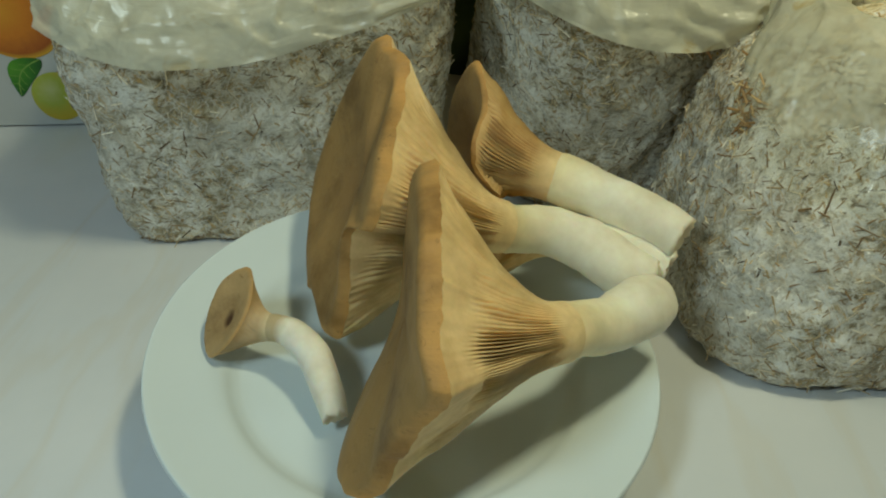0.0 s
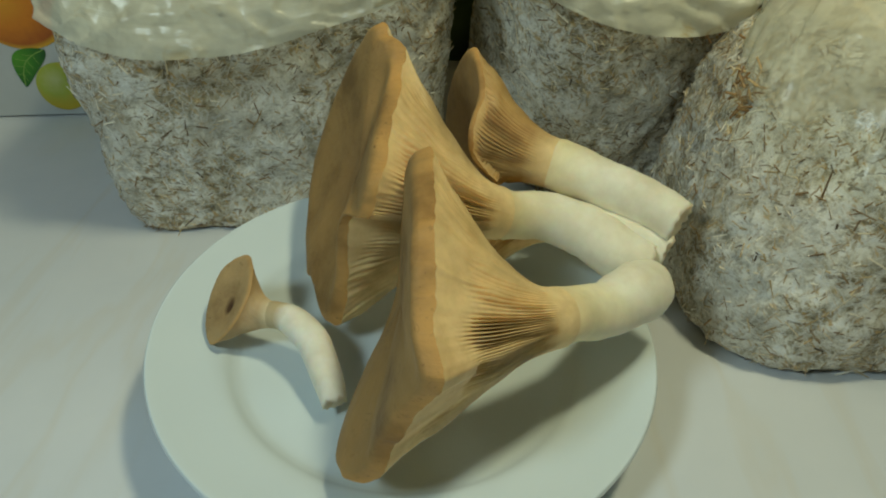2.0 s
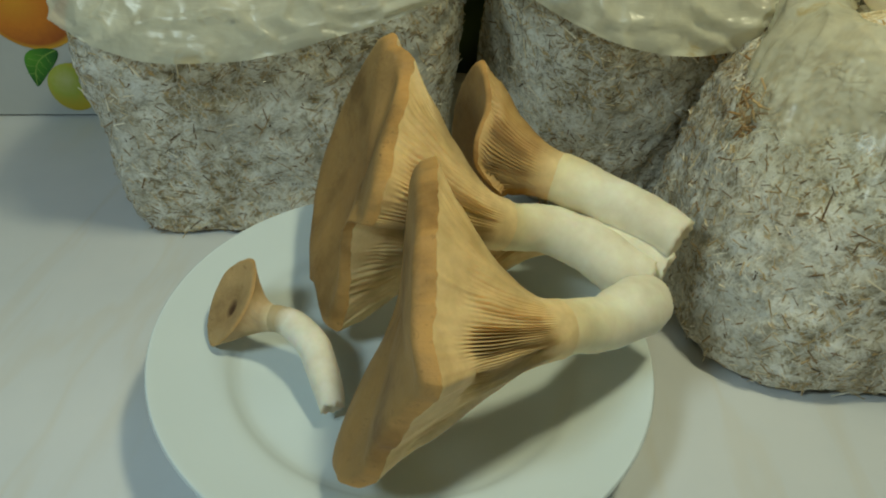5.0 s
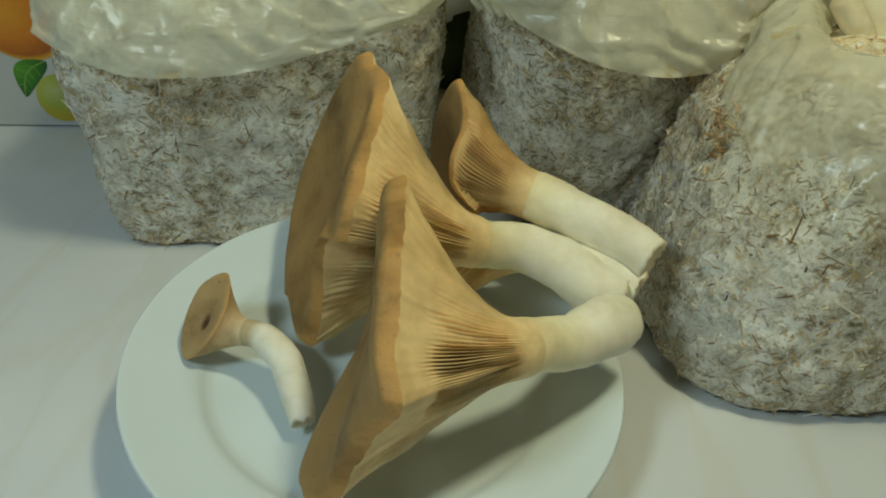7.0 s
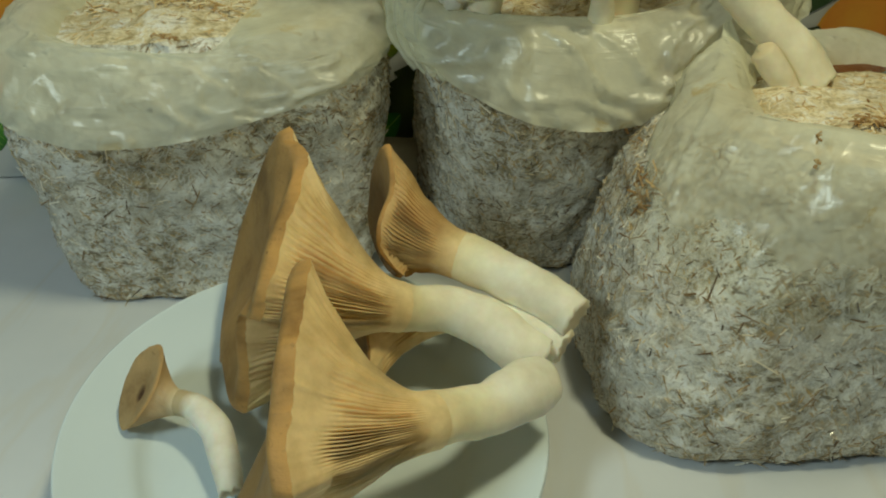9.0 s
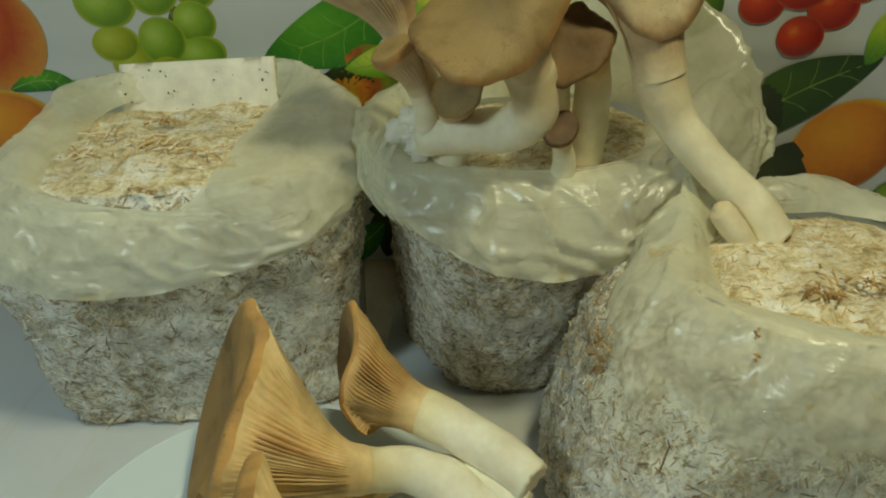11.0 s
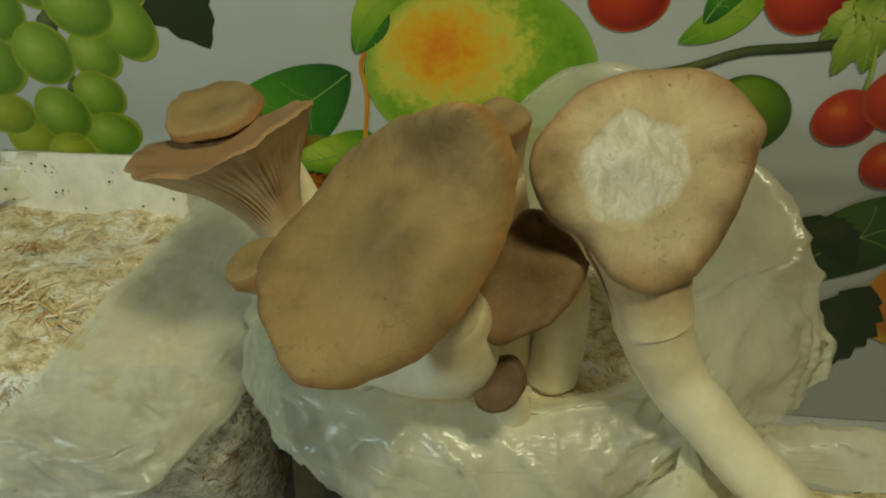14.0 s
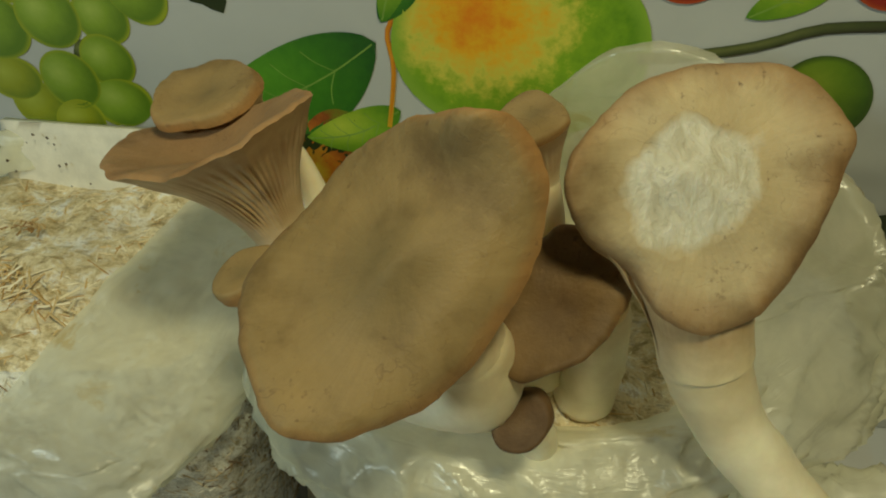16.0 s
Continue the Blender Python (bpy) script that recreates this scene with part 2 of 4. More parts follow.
def mat_film(name, haze, tint, rough, bump_scale, bump_dist, gloss=1.0, fade=False, single=None):
    """Polyethylene film: see-through, with a milky part that scatters light, and gloss."""
    n = Nodes(name)
    o = n.coords()
    h = n.noise(o, bump_scale, 4, 0.6, 1.2)
    long = n.math("ABSOLUTE", n.math("SUBTRACT", n.noise(n.coords("UV", (18, 3.0, 1), (0, 0, 0.10)), 1.0, 5, 0.6, 0.8), 0.5))
    across = n.math("ABSOLUTE", n.math("SUBTRACT", n.noise(n.coords("UV", (4, 9, 1), (0, 0, -0.6)), 1.0, 5, 0.6, 1.0), 0.5))
    nor = n.bump(n.math("ADD", h, n.math("ADD", n.math("MULTIPLY", long, 0.3), n.math("MULTIPLY", across, 1.0))), 0.5, bump_dist)
    n.t.nodes.remove(n.bsdf)
    tr = n.add("ShaderNodeBsdfTransparent")
    tr.inputs[0].default_value = (0.97, 0.97, 0.94, 1)
    df = n.add("ShaderNodeBsdfDiffuse")
    tl = n.add("ShaderNodeBsdfTranslucent")
    stain = n.math("MULTIPLY", n.ramp(n.noise(o, 55, 4, 0.6, 0.8), [(0.60, (0, 0, 0)), (0.70, (1, 1, 1))]), n.ramp(n.noise(o, 14, 2), [(0.48, (0, 0, 0)), (0.60, (1, 1, 1))]))
    milk_colour = n.mix(n.math("MULTIPLY", stain, 0.7), tint, (0.80, 0.62, 0.26))
    for b in (df, tl):
        n.link(milk_colour, b.inputs[0])
    milk = n.add("ShaderNodeMixShader")
    milk.inputs[0].default_value = 0.42
    n.link(df.outputs[0], milk.inputs[1]), n.link(tl.outputs[0], milk.inputs[2])
    body = n.add("ShaderNodeMixShader")
    milkiness = n.ramp(n.noise(o, 30, 4, 0.6, 0.5), [(0.3, (haze * 0.75,) * 3), (0.7, (min(1, haze * 1.2),) * 3)])
    broad = n.ramp(n.noise(n.coords("UV", (3, 1.6, 1), (0, 0, 0.5)), 1.0, 2, 0.45, 0.6), [(0.40, (0, 0, 0)), (0.62, (1, 1, 1))])
    milkiness = n.math("MINIMUM", n.math("ADD", milkiness, n.math("MULTIPLY", broad, 0.30 * haze)), 0.96)
    if fade:
        thin = n.math("ADD", uv_axis(n, 1), n.math("MULTIPLY", n.math("SUBTRACT", n.noise(o, 25, 4), 0.5), 0.5))
        milkiness = n.math("MULTIPLY", milkiness, n.ramp(thin, [(0.52, (1, 1, 1)), (0.92, (0.04, 0.04, 0.04))]))
    if single:
        zz = n.add("ShaderNodeSeparateXYZ")
        n.link(o, zz.inputs[0])
        height = n.math("ADD", zz.outputs[2], n.math("MULTIPLY", n.math("SUBTRACT", n.noise(o, 20, 3), 0.5), 0.02))
        height = n.math("MULTIPLY", height, 2.0)
        milkiness = n.math("MULTIPLY", milkiness, n.ramp(height, [(single * 2 - 0.02, (1, 1, 1)), (single * 2 + 0.04, (0.66, 0.66, 0.66))]))
    n.link(milkiness, body.inputs[0])
    n.link(tr.outputs[0], body.inputs[1]), n.link(milk.outputs[0], body.inputs[2])
    gl = n.add("ShaderNodeBsdfGlossy")
    gl.inputs["Roughness"].default_value = rough
    fr = n.add("ShaderNodeLayerWeight")
    fr.inputs[0].default_value = 0.35
    for s in (gl, fr, df, tl):
        n.link(nor, s.inputs["Normal"])
    top = n.add("ShaderNodeMixShader")
    n.link(n.math("ADD", n.math("MULTIPLY", n.math("POWER", fr.outputs["Facing"], 3.0), 0.35 * gloss), 0.045 * gloss), top.inputs[0])
    n.link(body.outputs[0], top.inputs[1]), n.link(gl.outputs[0], top.inputs[2])
    n.link(top.outputs[0], n.out.inputs[0])
    return n.m


FILM_MILKY = mat_film("milky_bag_film", 0.56, (0.96, 0.95, 0.78), 0.26, 14, 0.0017, 0.8)
FILM_FADE = mat_film("film_milky_to_clear", 0.62, (0.96, 0.95, 0.78), 0.26, 14, 0.0017, 0.8, True)
FILM_OPEN = mat_film("milky_film_with_single_layer_top", 0.60, (1.0, 0.98, 0.78), 0.24, 18, 0.0022, 0.9, False, 0.188)


def mat_table():
    n = Nodes("white_oilcloth")
    o = n.coords(rot=(0, 0, 0.35))
    st = n.coords(scale=(1.0, 0.16, 1.0), rot=(0, 0, -0.30))
    vein = n.ramp(n.noise(st, 14, 4, 0.5, 0.6), [(0.40, (0.74, 0.77, 0.80)), (0.52, (0.72, 0.75, 0.77)), (0.56, (0.70, 0.68, 0.62)), (0.60, (0.74, 0.77, 0.80))])
    col = n.mix(0.6, vein, n.ramp(n.noise(o, 9, 4), [(0.3, (0.58, 0.62, 0.67)), (0.7, (0.72, 0.74, 0.77))]))
    return n.done(col, 0.42, n.bump(n.noise(st, 20, 3), 0.15, 0.003), 0, 0.4)


TABLECLOTH = mat_table()


def mat_plain(name, colour, rough, scale=30, amount=0.12, bump=0.001, spec=0.5):
    n = Nodes(name)
    o = n.coords()
    lo, hi = tuple(c * (1 - amount) for c in colour), tuple(min(1, c * (1 + amount)) for c in colour)
    col = n.ramp(n.noise(o, scale, 5, 0.6), [(0.3, lo), (0.7, hi)])
    return n.done(col, rough, n.bump(n.noise(o, scale * 6, 3), 0.15, bump), 0, spec)


PORCELAIN = mat_plain("white_porcelain", (0.67, 0.76, 0.80), 0.13, 6, 0.02, 0.0001)
CLOTH_WHITE = mat_plain("printed_cloth_ground", (0.51, 0.53, 0.53), 0.45, 12, 0.06, 0.0008)
MYCELIUM = mat_plain("white_mycelium", (0.84, 0.80, 0.67), 0.7, 90, 0.10, 0.002)
SPECK = mat_plain("dark_speck", (0.10, 0.07, 0.04), 0.7, 200, 0.3)
CARD = mat_plain("brown_film_fold", (0.33, 0.29, 0.20), 0.5, 60, 0.2)
# grey for the unseen walls and ceiling, kept dark so they bounce little light
WALL_PAINT = mat_plain("wall_paint", (0.27, 0.27, 0.25), 0.8, 8, 0.06)
WOOD = mat_plain("table_wood", (0.30, 0.19, 0.10), 0.5, 20, 0.25)
FLOOR_MAT = mat_plain("floor_boards", (0.26, 0.18, 0.11), 0.5, 10, 0.2)


def mat_print(name, stops, edge=None, streak=0.0, scale=160):
    """Printed fruit or leaf: UV runs -1..1 over the motif; colour goes from the lit side to the far side."""
    n = Nodes(name)
    c = n.add("ShaderNodeTexCoord")
    s = n.add("ShaderNodeSeparateXYZ")
    n.link(c.outputs["UV"], s.inputs[0])
    o = n.coords()
    dx = n.math("ADD", s.outputs[0], 0.30)
    dy = n.math("SUBTRACT", s.outputs[1], 0.25)
    d = n.math("SQRT", n.math("ADD", n.math("MULTIPLY", dx, dx), n.math("MULTIPLY", dy, dy)))
    wob = n.math("ADD", n.math("MULTIPLY", d, 0.72), n.math("MULTIPLY", n.math("SUBTRACT", n.noise(o, scale, 5, 0.65), 0.5), 0.30 + streak))
    col = n.ramp(wob, stops)
    if edge:
        r = n.math("SQRT", n.math("ADD", n.math("MULTIPLY", s.outputs[0], s.outputs[0]), n.math("MULTIPLY", s.outputs[1], s.outputs[1])))
        col = n.mix(n.ramp(r, [(0.86, (0, 0, 0)), (0.98, (1, 1, 1))]), col, edge)
    return n.done(col, 0.40, n.bump(n.noise(n.coords(), 30, 3), 0.1, 0.001), 0, 0.5)


GRAPE = mat_print("print_grape", [(0.0, (0.40, 0.52, 0.10)), (0.4, (0.23, 0.36, 0.03)), (0.8, (0.11, 0.21, 0.012))], (0.30, 0.36, 0.02))
GRAPE_YELLOW = mat_print("print_grape_yellow", [(0.0, (0.42, 0.48, 0.06)), (0.5, (0.30, 0.34, 0.015)), (0.9, (0.14, 0.22, 0.01))], (0.34, 0.38, 0.02))
CHERRY = mat_print("print_cherry", [(0.0, (0.66, 0.16, 0.03)), (0.25, (0.52, 0.045, 0.012)), (0.8, (0.26, 0.012, 0.008))], (0.40, 0.06, 0.01))
ORANGE = mat_print("print_orange", [(0.0, (0.72, 0.32, 0.02)), (0.5, (0.62, 0.20, 0.01)), (0.9, (0.34, 0.08, 0.005))], (0.62, 0.34, 0.02))
RED_ORANGE = mat_print("print_red_fruit", [(0.0, (0.55, 0.12, 0.01)), (0.5, (0.38, 0.05, 0.008)), (0.9, (0.52, 0.20, 0.03))], (0.45, 0.22, 0.05))
PEACH = mat_print("print_green_peach", [(0.0, (0.78, 0.22, 0.01)), (0.22, (0.80, 0.42, 0.02)), (0.42, (0.62, 0.58, 0.08)), (0.58, (0.22, 0.40, 0.02)), (1.0, (0.05, 0.20, 0.008))], (0.24, 0.42, 0.04), 0.25)
MANGO = mat_print("print_mango", [(0.0, (0.56, 0.40, 0.03)), (0.28, (0.50, 0.15, 0.015)), (0.5, (0.24, 0.06, 0.01)), (0.72, (0.16, 0.20, 0.015)), (0.95, (0.06, 0.10, 0.01))], None, 0.2)
LEMON = mat_print("print_lemon", [(0.0, (0.52, 0.56, 0.22)), (0.4, (0.40, 0.46, 0.06)), (0.8, (0.52, 0.40, 0.03))], None, 0.1)
LIME = mat_print("print_lime", [(0.0, (0.26, 0.36, 0.03)), (0.5, (0.12, 0.22, 0.01)), (0.9, (0.04, 0.10, 0.008))], (0.05, 0.10, 0.01))
LEAF_GREEN = mat_print("print_leaf", [(0.0, (0.10, 0.32, 0.02)), (0.45, (0.045, 0.20, 0.012)), (0.9, (0.012, 0.09, 0.012))], None, 0.15)
LEAF_BRIGHT = mat_print("print_leaf_bright", [(0.0, (0.42, 0.52, 0.05)), (0.5, (0.20, 0.36, 0.02)), (0.9, (0.05, 0.20, 0.01))], None, 0.15)
LEAF_DARK = mat_print("print_leaf_dark", [(0.0, (0.045, 0.06, 0.012)), (0.5, (0.022, 0.035, 0.008)), (0.9, (0.015, 0.03, 0.006))], None, 0.1)
CUKE = mat_print("print_dark_leaf", [(0.0, (0.055, 0.12, 0.012)), (0.5, (0.025, 0.065, 0.008)), (0.9, (0.015, 0.04, 0.006))], None, 0.15)
FAN = mat_print("print_pale_leaf", [(0.0, (0.45, 0.50, 0.10)), (0.5, (0.24, 0.32, 0.03)), (0.9, (0.12, 0.20, 0.02))], None, 0.2)
VEIN = mat_plain("print_leaf_vein", (0.20, 0.34, 0.06), 0.45, 90, 0.2)
BRANCH = mat_print("print_branch", [(0.0, (0.16, 0.18, 0.06)), (0.5, (0.07, 0.09, 0.03)), (0.9, (0.03, 0.03, 0.015))])


# ---- mesh helpers ----
def thing(name, at, label, category, group="", kind=""):
    ob = new(name)
    ob.empty_display_size = 0.02
    ob.matrix_world = Matrix.Translation(at)
    return tagged(ob, label, category, group, kind)


def part(name, mesh, material, parent, label=""):
    """One mesh object, given in world coordinates, under its thing or part."""
    if isinstance(mesh, bmesh.types.BMesh):
        data = bpy.data.meshes.new(name)
        mesh.to_mesh(data)
        mesh.free()
    else:
        data = mesh
    data.materials.append(material)
    ob = new(name, data)
    if parent is not None:
        base = parent.matrix_world if parent.parent is None else parent.parent.matrix_world
        data.transform(Matrix.Translation(-base.translation))
        ob.parent = parent
    if label:
        ob["label"] = label
    return ob


def mesh_from(name, verts, faces, uvs=None, smooth=True):
    me = bpy.data.meshes.new(name)
    me.from_pydata([tuple(map(float, v)) for v in verts], [], faces)
    if uvs is not None:
        layer = me.uv_layers.new(name="UVMap")
        idx = np.zeros(len(me.loops), dtype=np.int32)
        me.loops.foreach_get("vertex_index", idx)
        layer.data.foreach_set("uv", np.asarray(uvs, dtype=np.float32)[idx].ravel())
    if smooth:
        me.polygons.foreach_set("use_smooth", [True] * len(me.polygons))
    me.update()
    return me


def grid_mesh(name, rows, closed=True, end_start=False, end_last=False, uv=True):
    """A sheet through rings (rows) of points; closed joins each row's end to its start."""
    rows = [np.asarray(r, dtype=float) for r in rows]
    n, k = len(rows[0]), len(rows)
    verts = np.vstack(rows)
    uvs = [(abs(2 * i / n - 1) if closed else i / (n - 1), j / (k - 1)) for j in range(k) for i in range(n)]
    faces = []
    m = n if closed else n - 1
    for j in range(k - 1):
        for i in range(m):
            a, b = j * n + i, j * n + (i + 1) % n
            faces.append((a, b, b + n, a + n))
    extra = []
    for on, row, j in ((end_start, rows[0], 0), (end_last, rows[-1], k - 1)):
        if on:
            c = len(verts) + len(extra)
            extra.append(row.mean(axis=0))
            uvs.append((0.5, j / (k - 1)))
            for i in range(n):
                a, b = j * n + i, j * n + (i + 1) % n
                faces.append((b, a, c) if j == 0 else (a, b, c))
    if extra:
        verts = np.vstack([verts, extra])
    return mesh_from(name, verts, faces, uvs if uv else None)


def spline(pts, count, closed=False):
    """Catmull-Rom through the rows of pts."""
    p = np.asarray(pts, dtype=float)
    n = len(p)
    out = []
    spans = n if closed else n - 1
    for i in range(count):
        u = i / count * spans if closed else i / (count - 1) * spans
        j = min(int(u), spans - 1)
        f = u - j
        if closed:
            a, b, c, d = (p[(j + q) % n] for q in (-1, 0, 1, 2))
        else:
            a, b, c, d = (p[min(max(j + q, 0), n - 1)] for q in (-1, 0, 1, 2))
        out.append(0.5 * (2 * b + (c - a) * f + (2 * a - 5 * b + 4 * c - d) * f * f + (3 * b - a - 3 * c + d) * f ** 3))
    return np.array(out)


def fuzz(p, scale, seed=0.0):
    return noise.noise(Vector((p[0] * scale + seed, p[1] * scale - seed, p[2] * scale + 0.37 * seed)))


def unit(v):
    return v / max(np.linalg.norm(v), 1e-9)


def frames_along(line):
    """Tangent and two side directions at each point of a line, without twist."""
    t = np.gradient(line, axis=0)
    t = np.array([unit(v) for v in t])
    side = unit(np.cross(t[0], (0.13, 0.21, 0.97)))
    out = []
    for v in t:
        side = unit(side - v * (side @ v))
        out.append((v, side, np.cross(v, side)))
    return out


def stem_mesh(name, ctrl, seed, sides=28, count=34, ragged=0.0015):
    """A stem through rows (x, y, z, radius), from the cap to the cut foot."""
    s = spline(ctrl, count)
    fr = frames_along(s[:, :3])
    hidden = min(0.008, 0.7 * math.dist(ctrl[0][:3], ctrl[1][:3]))
    along = np.concatenate([[0.0], np.cumsum(np.linalg.norm(np.diff(s[:, :3], axis=0), axis=1))])
    rows = []
    for j, (q, (t, a, b)) in enumerate(zip(s, fr)):
        near = min(1.0, along[j] / (1.1 * hidden))
        swell = 0.55 + 0.45 * near * near * (3 - 2 * near)
        ring = []
        for i in range(sides):
            w = 2 * math.pi * i / sides
            d = a * math.cos(w) + b * math.sin(w)
            r = q[3] * swell * (1 + 0.07 * fuzz(q[:3] + d * 0.01, 90, seed) + 0.03 * fuzz(q[:3] + d * 0.01, 300, seed))
            p = q[:3] + d * r
            if j == count - 1:
                p = p + t * ragged * (fuzz(d * 3, 1.7, seed) + 0.6 * fuzz(d * 9, 1.3, seed))
            ring.append(p)
        rows.append(ring)
    last = np.array(rows[-1])
    c = last.mean(axis=0)
    inner = [c + (p - c) * 0.55 + fr[-1][0] * ragged * 0.8 * fuzz(p, 500, seed + 3) for p in last]
    rows.append(inner)
    return grid_mesh(name, rows, True, True, True)


def cap_meshes(rim_ctrl, navel, thick, stem_ctrl, seed, gills=66, depth=0.0017, waist=0.62, ripple=0.0012, gill_from=0.10, top_side=None, samples=4, dish=0.0, recess=0.0, ease=5):
    """Skin and gill side of a cap. The margin is a closed curve; the gill side runs from it in a hollow curve to the stem."""
    n = gills * samples
    rim = spline(rim_ctrl, n, True)
    rim = np.array([p + ripple * np.array([fuzz(p, 110, seed) + 0.4 * fuzz(p, 330, seed), fuzz(p, 110, seed + 7), fuzz(p, 110, seed + 13) + 0.4 * fuzz(p, 330, seed + 3)]) for p in rim])
    mid = rim.mean(axis=0)
    span = n // ease
    wrapped = np.vstack([rim[-span:], rim, rim[:span]])
    sums = np.cumsum(np.vstack([np.zeros((1, 3)), wrapped]), axis=0)
    eased = (sums[2 * span:2 * span + n] - sums[:n]) / (2 * span)
    eased = mid + (eased - mid) * (1 + 1.25 / ease)
    joint = np.array(stem_ctrl[0][:3], dtype=float)
    radius = stem_ctrl[0][3]
    axis = unit(np.array(stem_ctrl[1][:3]) - joint)
    length = np.linalg.norm(np.array(stem_ctrl[1][:3]) - joint)
    run = min(0.008, 0.7 * length)
    run_radius = radius + (stem_ctrl[1][3] - radius) * run / length
    navel = np.array(navel, dtype=float)
    up = unit(np.array(top_side, dtype=float)) if top_side is not None else unit(mid - joint)
    rows = []
    k = 16
    for j in range(k):
        s = (j / (k - 1)) ** 1.25 * 0.97
        edge = math.sqrt(max(0.0, 1 - (1 - min(s / 0.16, 1)) ** 2))
        row = []
        soft = min(1.0, s * ease / 2.25)
        soft = soft * soft * (3 - 2 * soft)
        for p, e in zip(rim, eased):
            p = p + (e - p) * soft
            q = p + (navel - p) * s + up * (thick * edge * (1 - 0.5 * s) - dish * math.sin(math.pi * min(1, s)) - recess * min(1.0, max(0.0, (s + 0.06 * fuzz(p, 160, seed) - 0.58) / 0.03)))
            q = q + up * 0.0016 * fuzz(q, 55, seed) * min(1, s * 5) * (1 - 0.4 * s)
            row.append(q)
        rows.append(row)
    skin = grid_mesh("cap", rows, True, False, True)
    side = unit(np.cross(axis, rim[0] - mid))
    rows = []
    k = 22
    gap = np.linalg.norm(mid - joint)
    for j in range(k):
        s = j / (k - 1)
        row = []
        for i, p in enumerate(rim):
            d = p - mid
            d = unit(d - axis * (d @ axis))
            foot = joint + d * run_radius * 0.985 + axis * run
            ctrl = foot - axis * gap * waist
            q = (1 - s) ** 2 * p + 2 * s * (1 - s) * ctrl + s * s * foot
            tan = 2 * (1 - s) * (ctrl - p) + 2 * s * (foot - ctrl)
            nor = unit(np.cross(np.cross(tan, d), tan)) if np.linalg.norm(np.cross(tan, d)) > 1e-9 else d
            phase = i % samples / samples
            saw = 1 - abs(2 * phase - 1) * 2
            g = i // samples
            amp = 0.55 + 0.9 * max(-0.45, fuzz(np.array([g * 0.31, s * 2.0, 0.0]), 1.0, seed))
            start = gill_from + 0.22 * max(-0.3, fuzz(np.array([g * 0.09, 0.0, 3.0]), 1.0, seed + 2))
            fade = min(1, max(0, (s - start) / 0.10)) * min(1, max(0, (0.86 - s) / 0.30))
            q = q + nor * depth * (1.5 - 1.15 * s) * saw * amp * fade
            if j:
                q = q + nor * 0.0008 * fuzz(q, 120, seed + 5) * min(1, 4 * s) * (1 - s)
            row.append(q)
        rows.append(row)
    return skin, grid_mesh("underside", rows, True)


def mushroom(label, rim, navel, thick, stem, mats, seed, group="", **more):
    foot = stem[-1][:3]
    ob = thing("oyster_mushroom", foot, label, "mushroom", group)
    skin, under = cap_meshes(rim, navel, thick, stem, seed, **more)
    part("cap", skin, mats[0], ob)
    part("underside", under, mats[1], ob)
    part("stem", stem_mesh("stem", stem, seed), mats[2], ob)
    return ob


# ---- the room ----
def box_mesh(name, lo, hi, bevel=0.0):
    bm = bmesh.new()
    bmesh.ops.create_cube(bm, size=1.0)
    size = Vector(hi) - Vector(lo)
    for v in bm.verts:
        v.co = Vector(lo) + Vector(((v.co.x + 0.5) * size.x, (v.co.y + 0.5) * size.y, (v.co.z + 0.5) * size.z))
    if bevel:
        bmesh.ops.bevel(bm, geom=bm.edges[:], offset=bevel, segments=2, affect="EDGES")
    return bm


def setting(name, lo, hi, material, label):
    ob = part(name, box_mesh(name, lo, hi), material, None)
    return tagged(ob, label, name.split("_")[0], "", "structure")


# plain shell closing the room outside the view
setting("floor", (-1.5, -1.6, -0.80), (1.5, 0.80, -0.75), FLOOR_MAT, "plain brown floor under the table")
setting("ceiling", (-1.5, -1.6, 1.65), (1.5, 0.80, 1.70), WALL_PAINT, "plain grey ceiling out of view, dark to cut bounce")
setting("wall_north", (-1.5, 0.72, -0.75), (1.5, 0.80, 1.65), WALL_PAINT, "plain painted wall behind the printed cloth")
setting("wall_south", (-1.5, -1.68, -0.75), (1.5, -1.6, 1.65), WALL_PAINT, "plain painted wall")
setting("wall_west", (-1.58, -1.6, -0.75), (-1.5, 0.80, 1.65), WALL_PAINT, "plain painted wall on the left, out of view")
setting("wall_east", (1.5, -1.6, -0.75), (1.58, 0.80, 1.65), WALL_PAINT, "plain painted wall")

table = thing("table", (0, 0.2, -0.75), "wooden table under a white oilcloth", "table")
part("tabletop", box_mesh("tabletop", (-0.75, -0.35, -0.04), (0.75, 0.70, -0.006), 0.003), WOOD, table)
for lx in (-0.70, 0.70):
    for ly in (-0.30, 0.62):
        part("leg", box_mesh("leg", (lx - 0.025, ly - 0.025, -0.75), (lx + 0.025, ly + 0.025, -0.04), 0.003), WOOD, table)


def cloth_z(x, y):
    return 0.0009 * noise.noise(Vector((x * 7 + y * 3, y * 4 - x * 2, 0.3))) - 0.0012


rows = [[(x, y, cloth_z(x, y)) for x in np.linspace(-0.74, 0.74, 75)] for y in np.linspace(-0.34, 0.69, 60)]
cloth = part("white_tablecloth", grid_mesh("white_tablecloth", rows, False), TABLECLOTH, None)
tagged(cloth, "white glossy oilcloth with faint cream streaks on the table", "tablecloth", "", "structure")


# ---- printed cloth on the wall ----
def wall_y(x, z):
    fold = 0.0016 * math.exp(-((z - 0.180 - 0.03 * x) / 0.009) ** 2)
    return 0.612 + 0.05 * x - 0.08 * z - fold + 0.0014 * noise.noise(Vector((x * 9, z * 11, 0.7)))


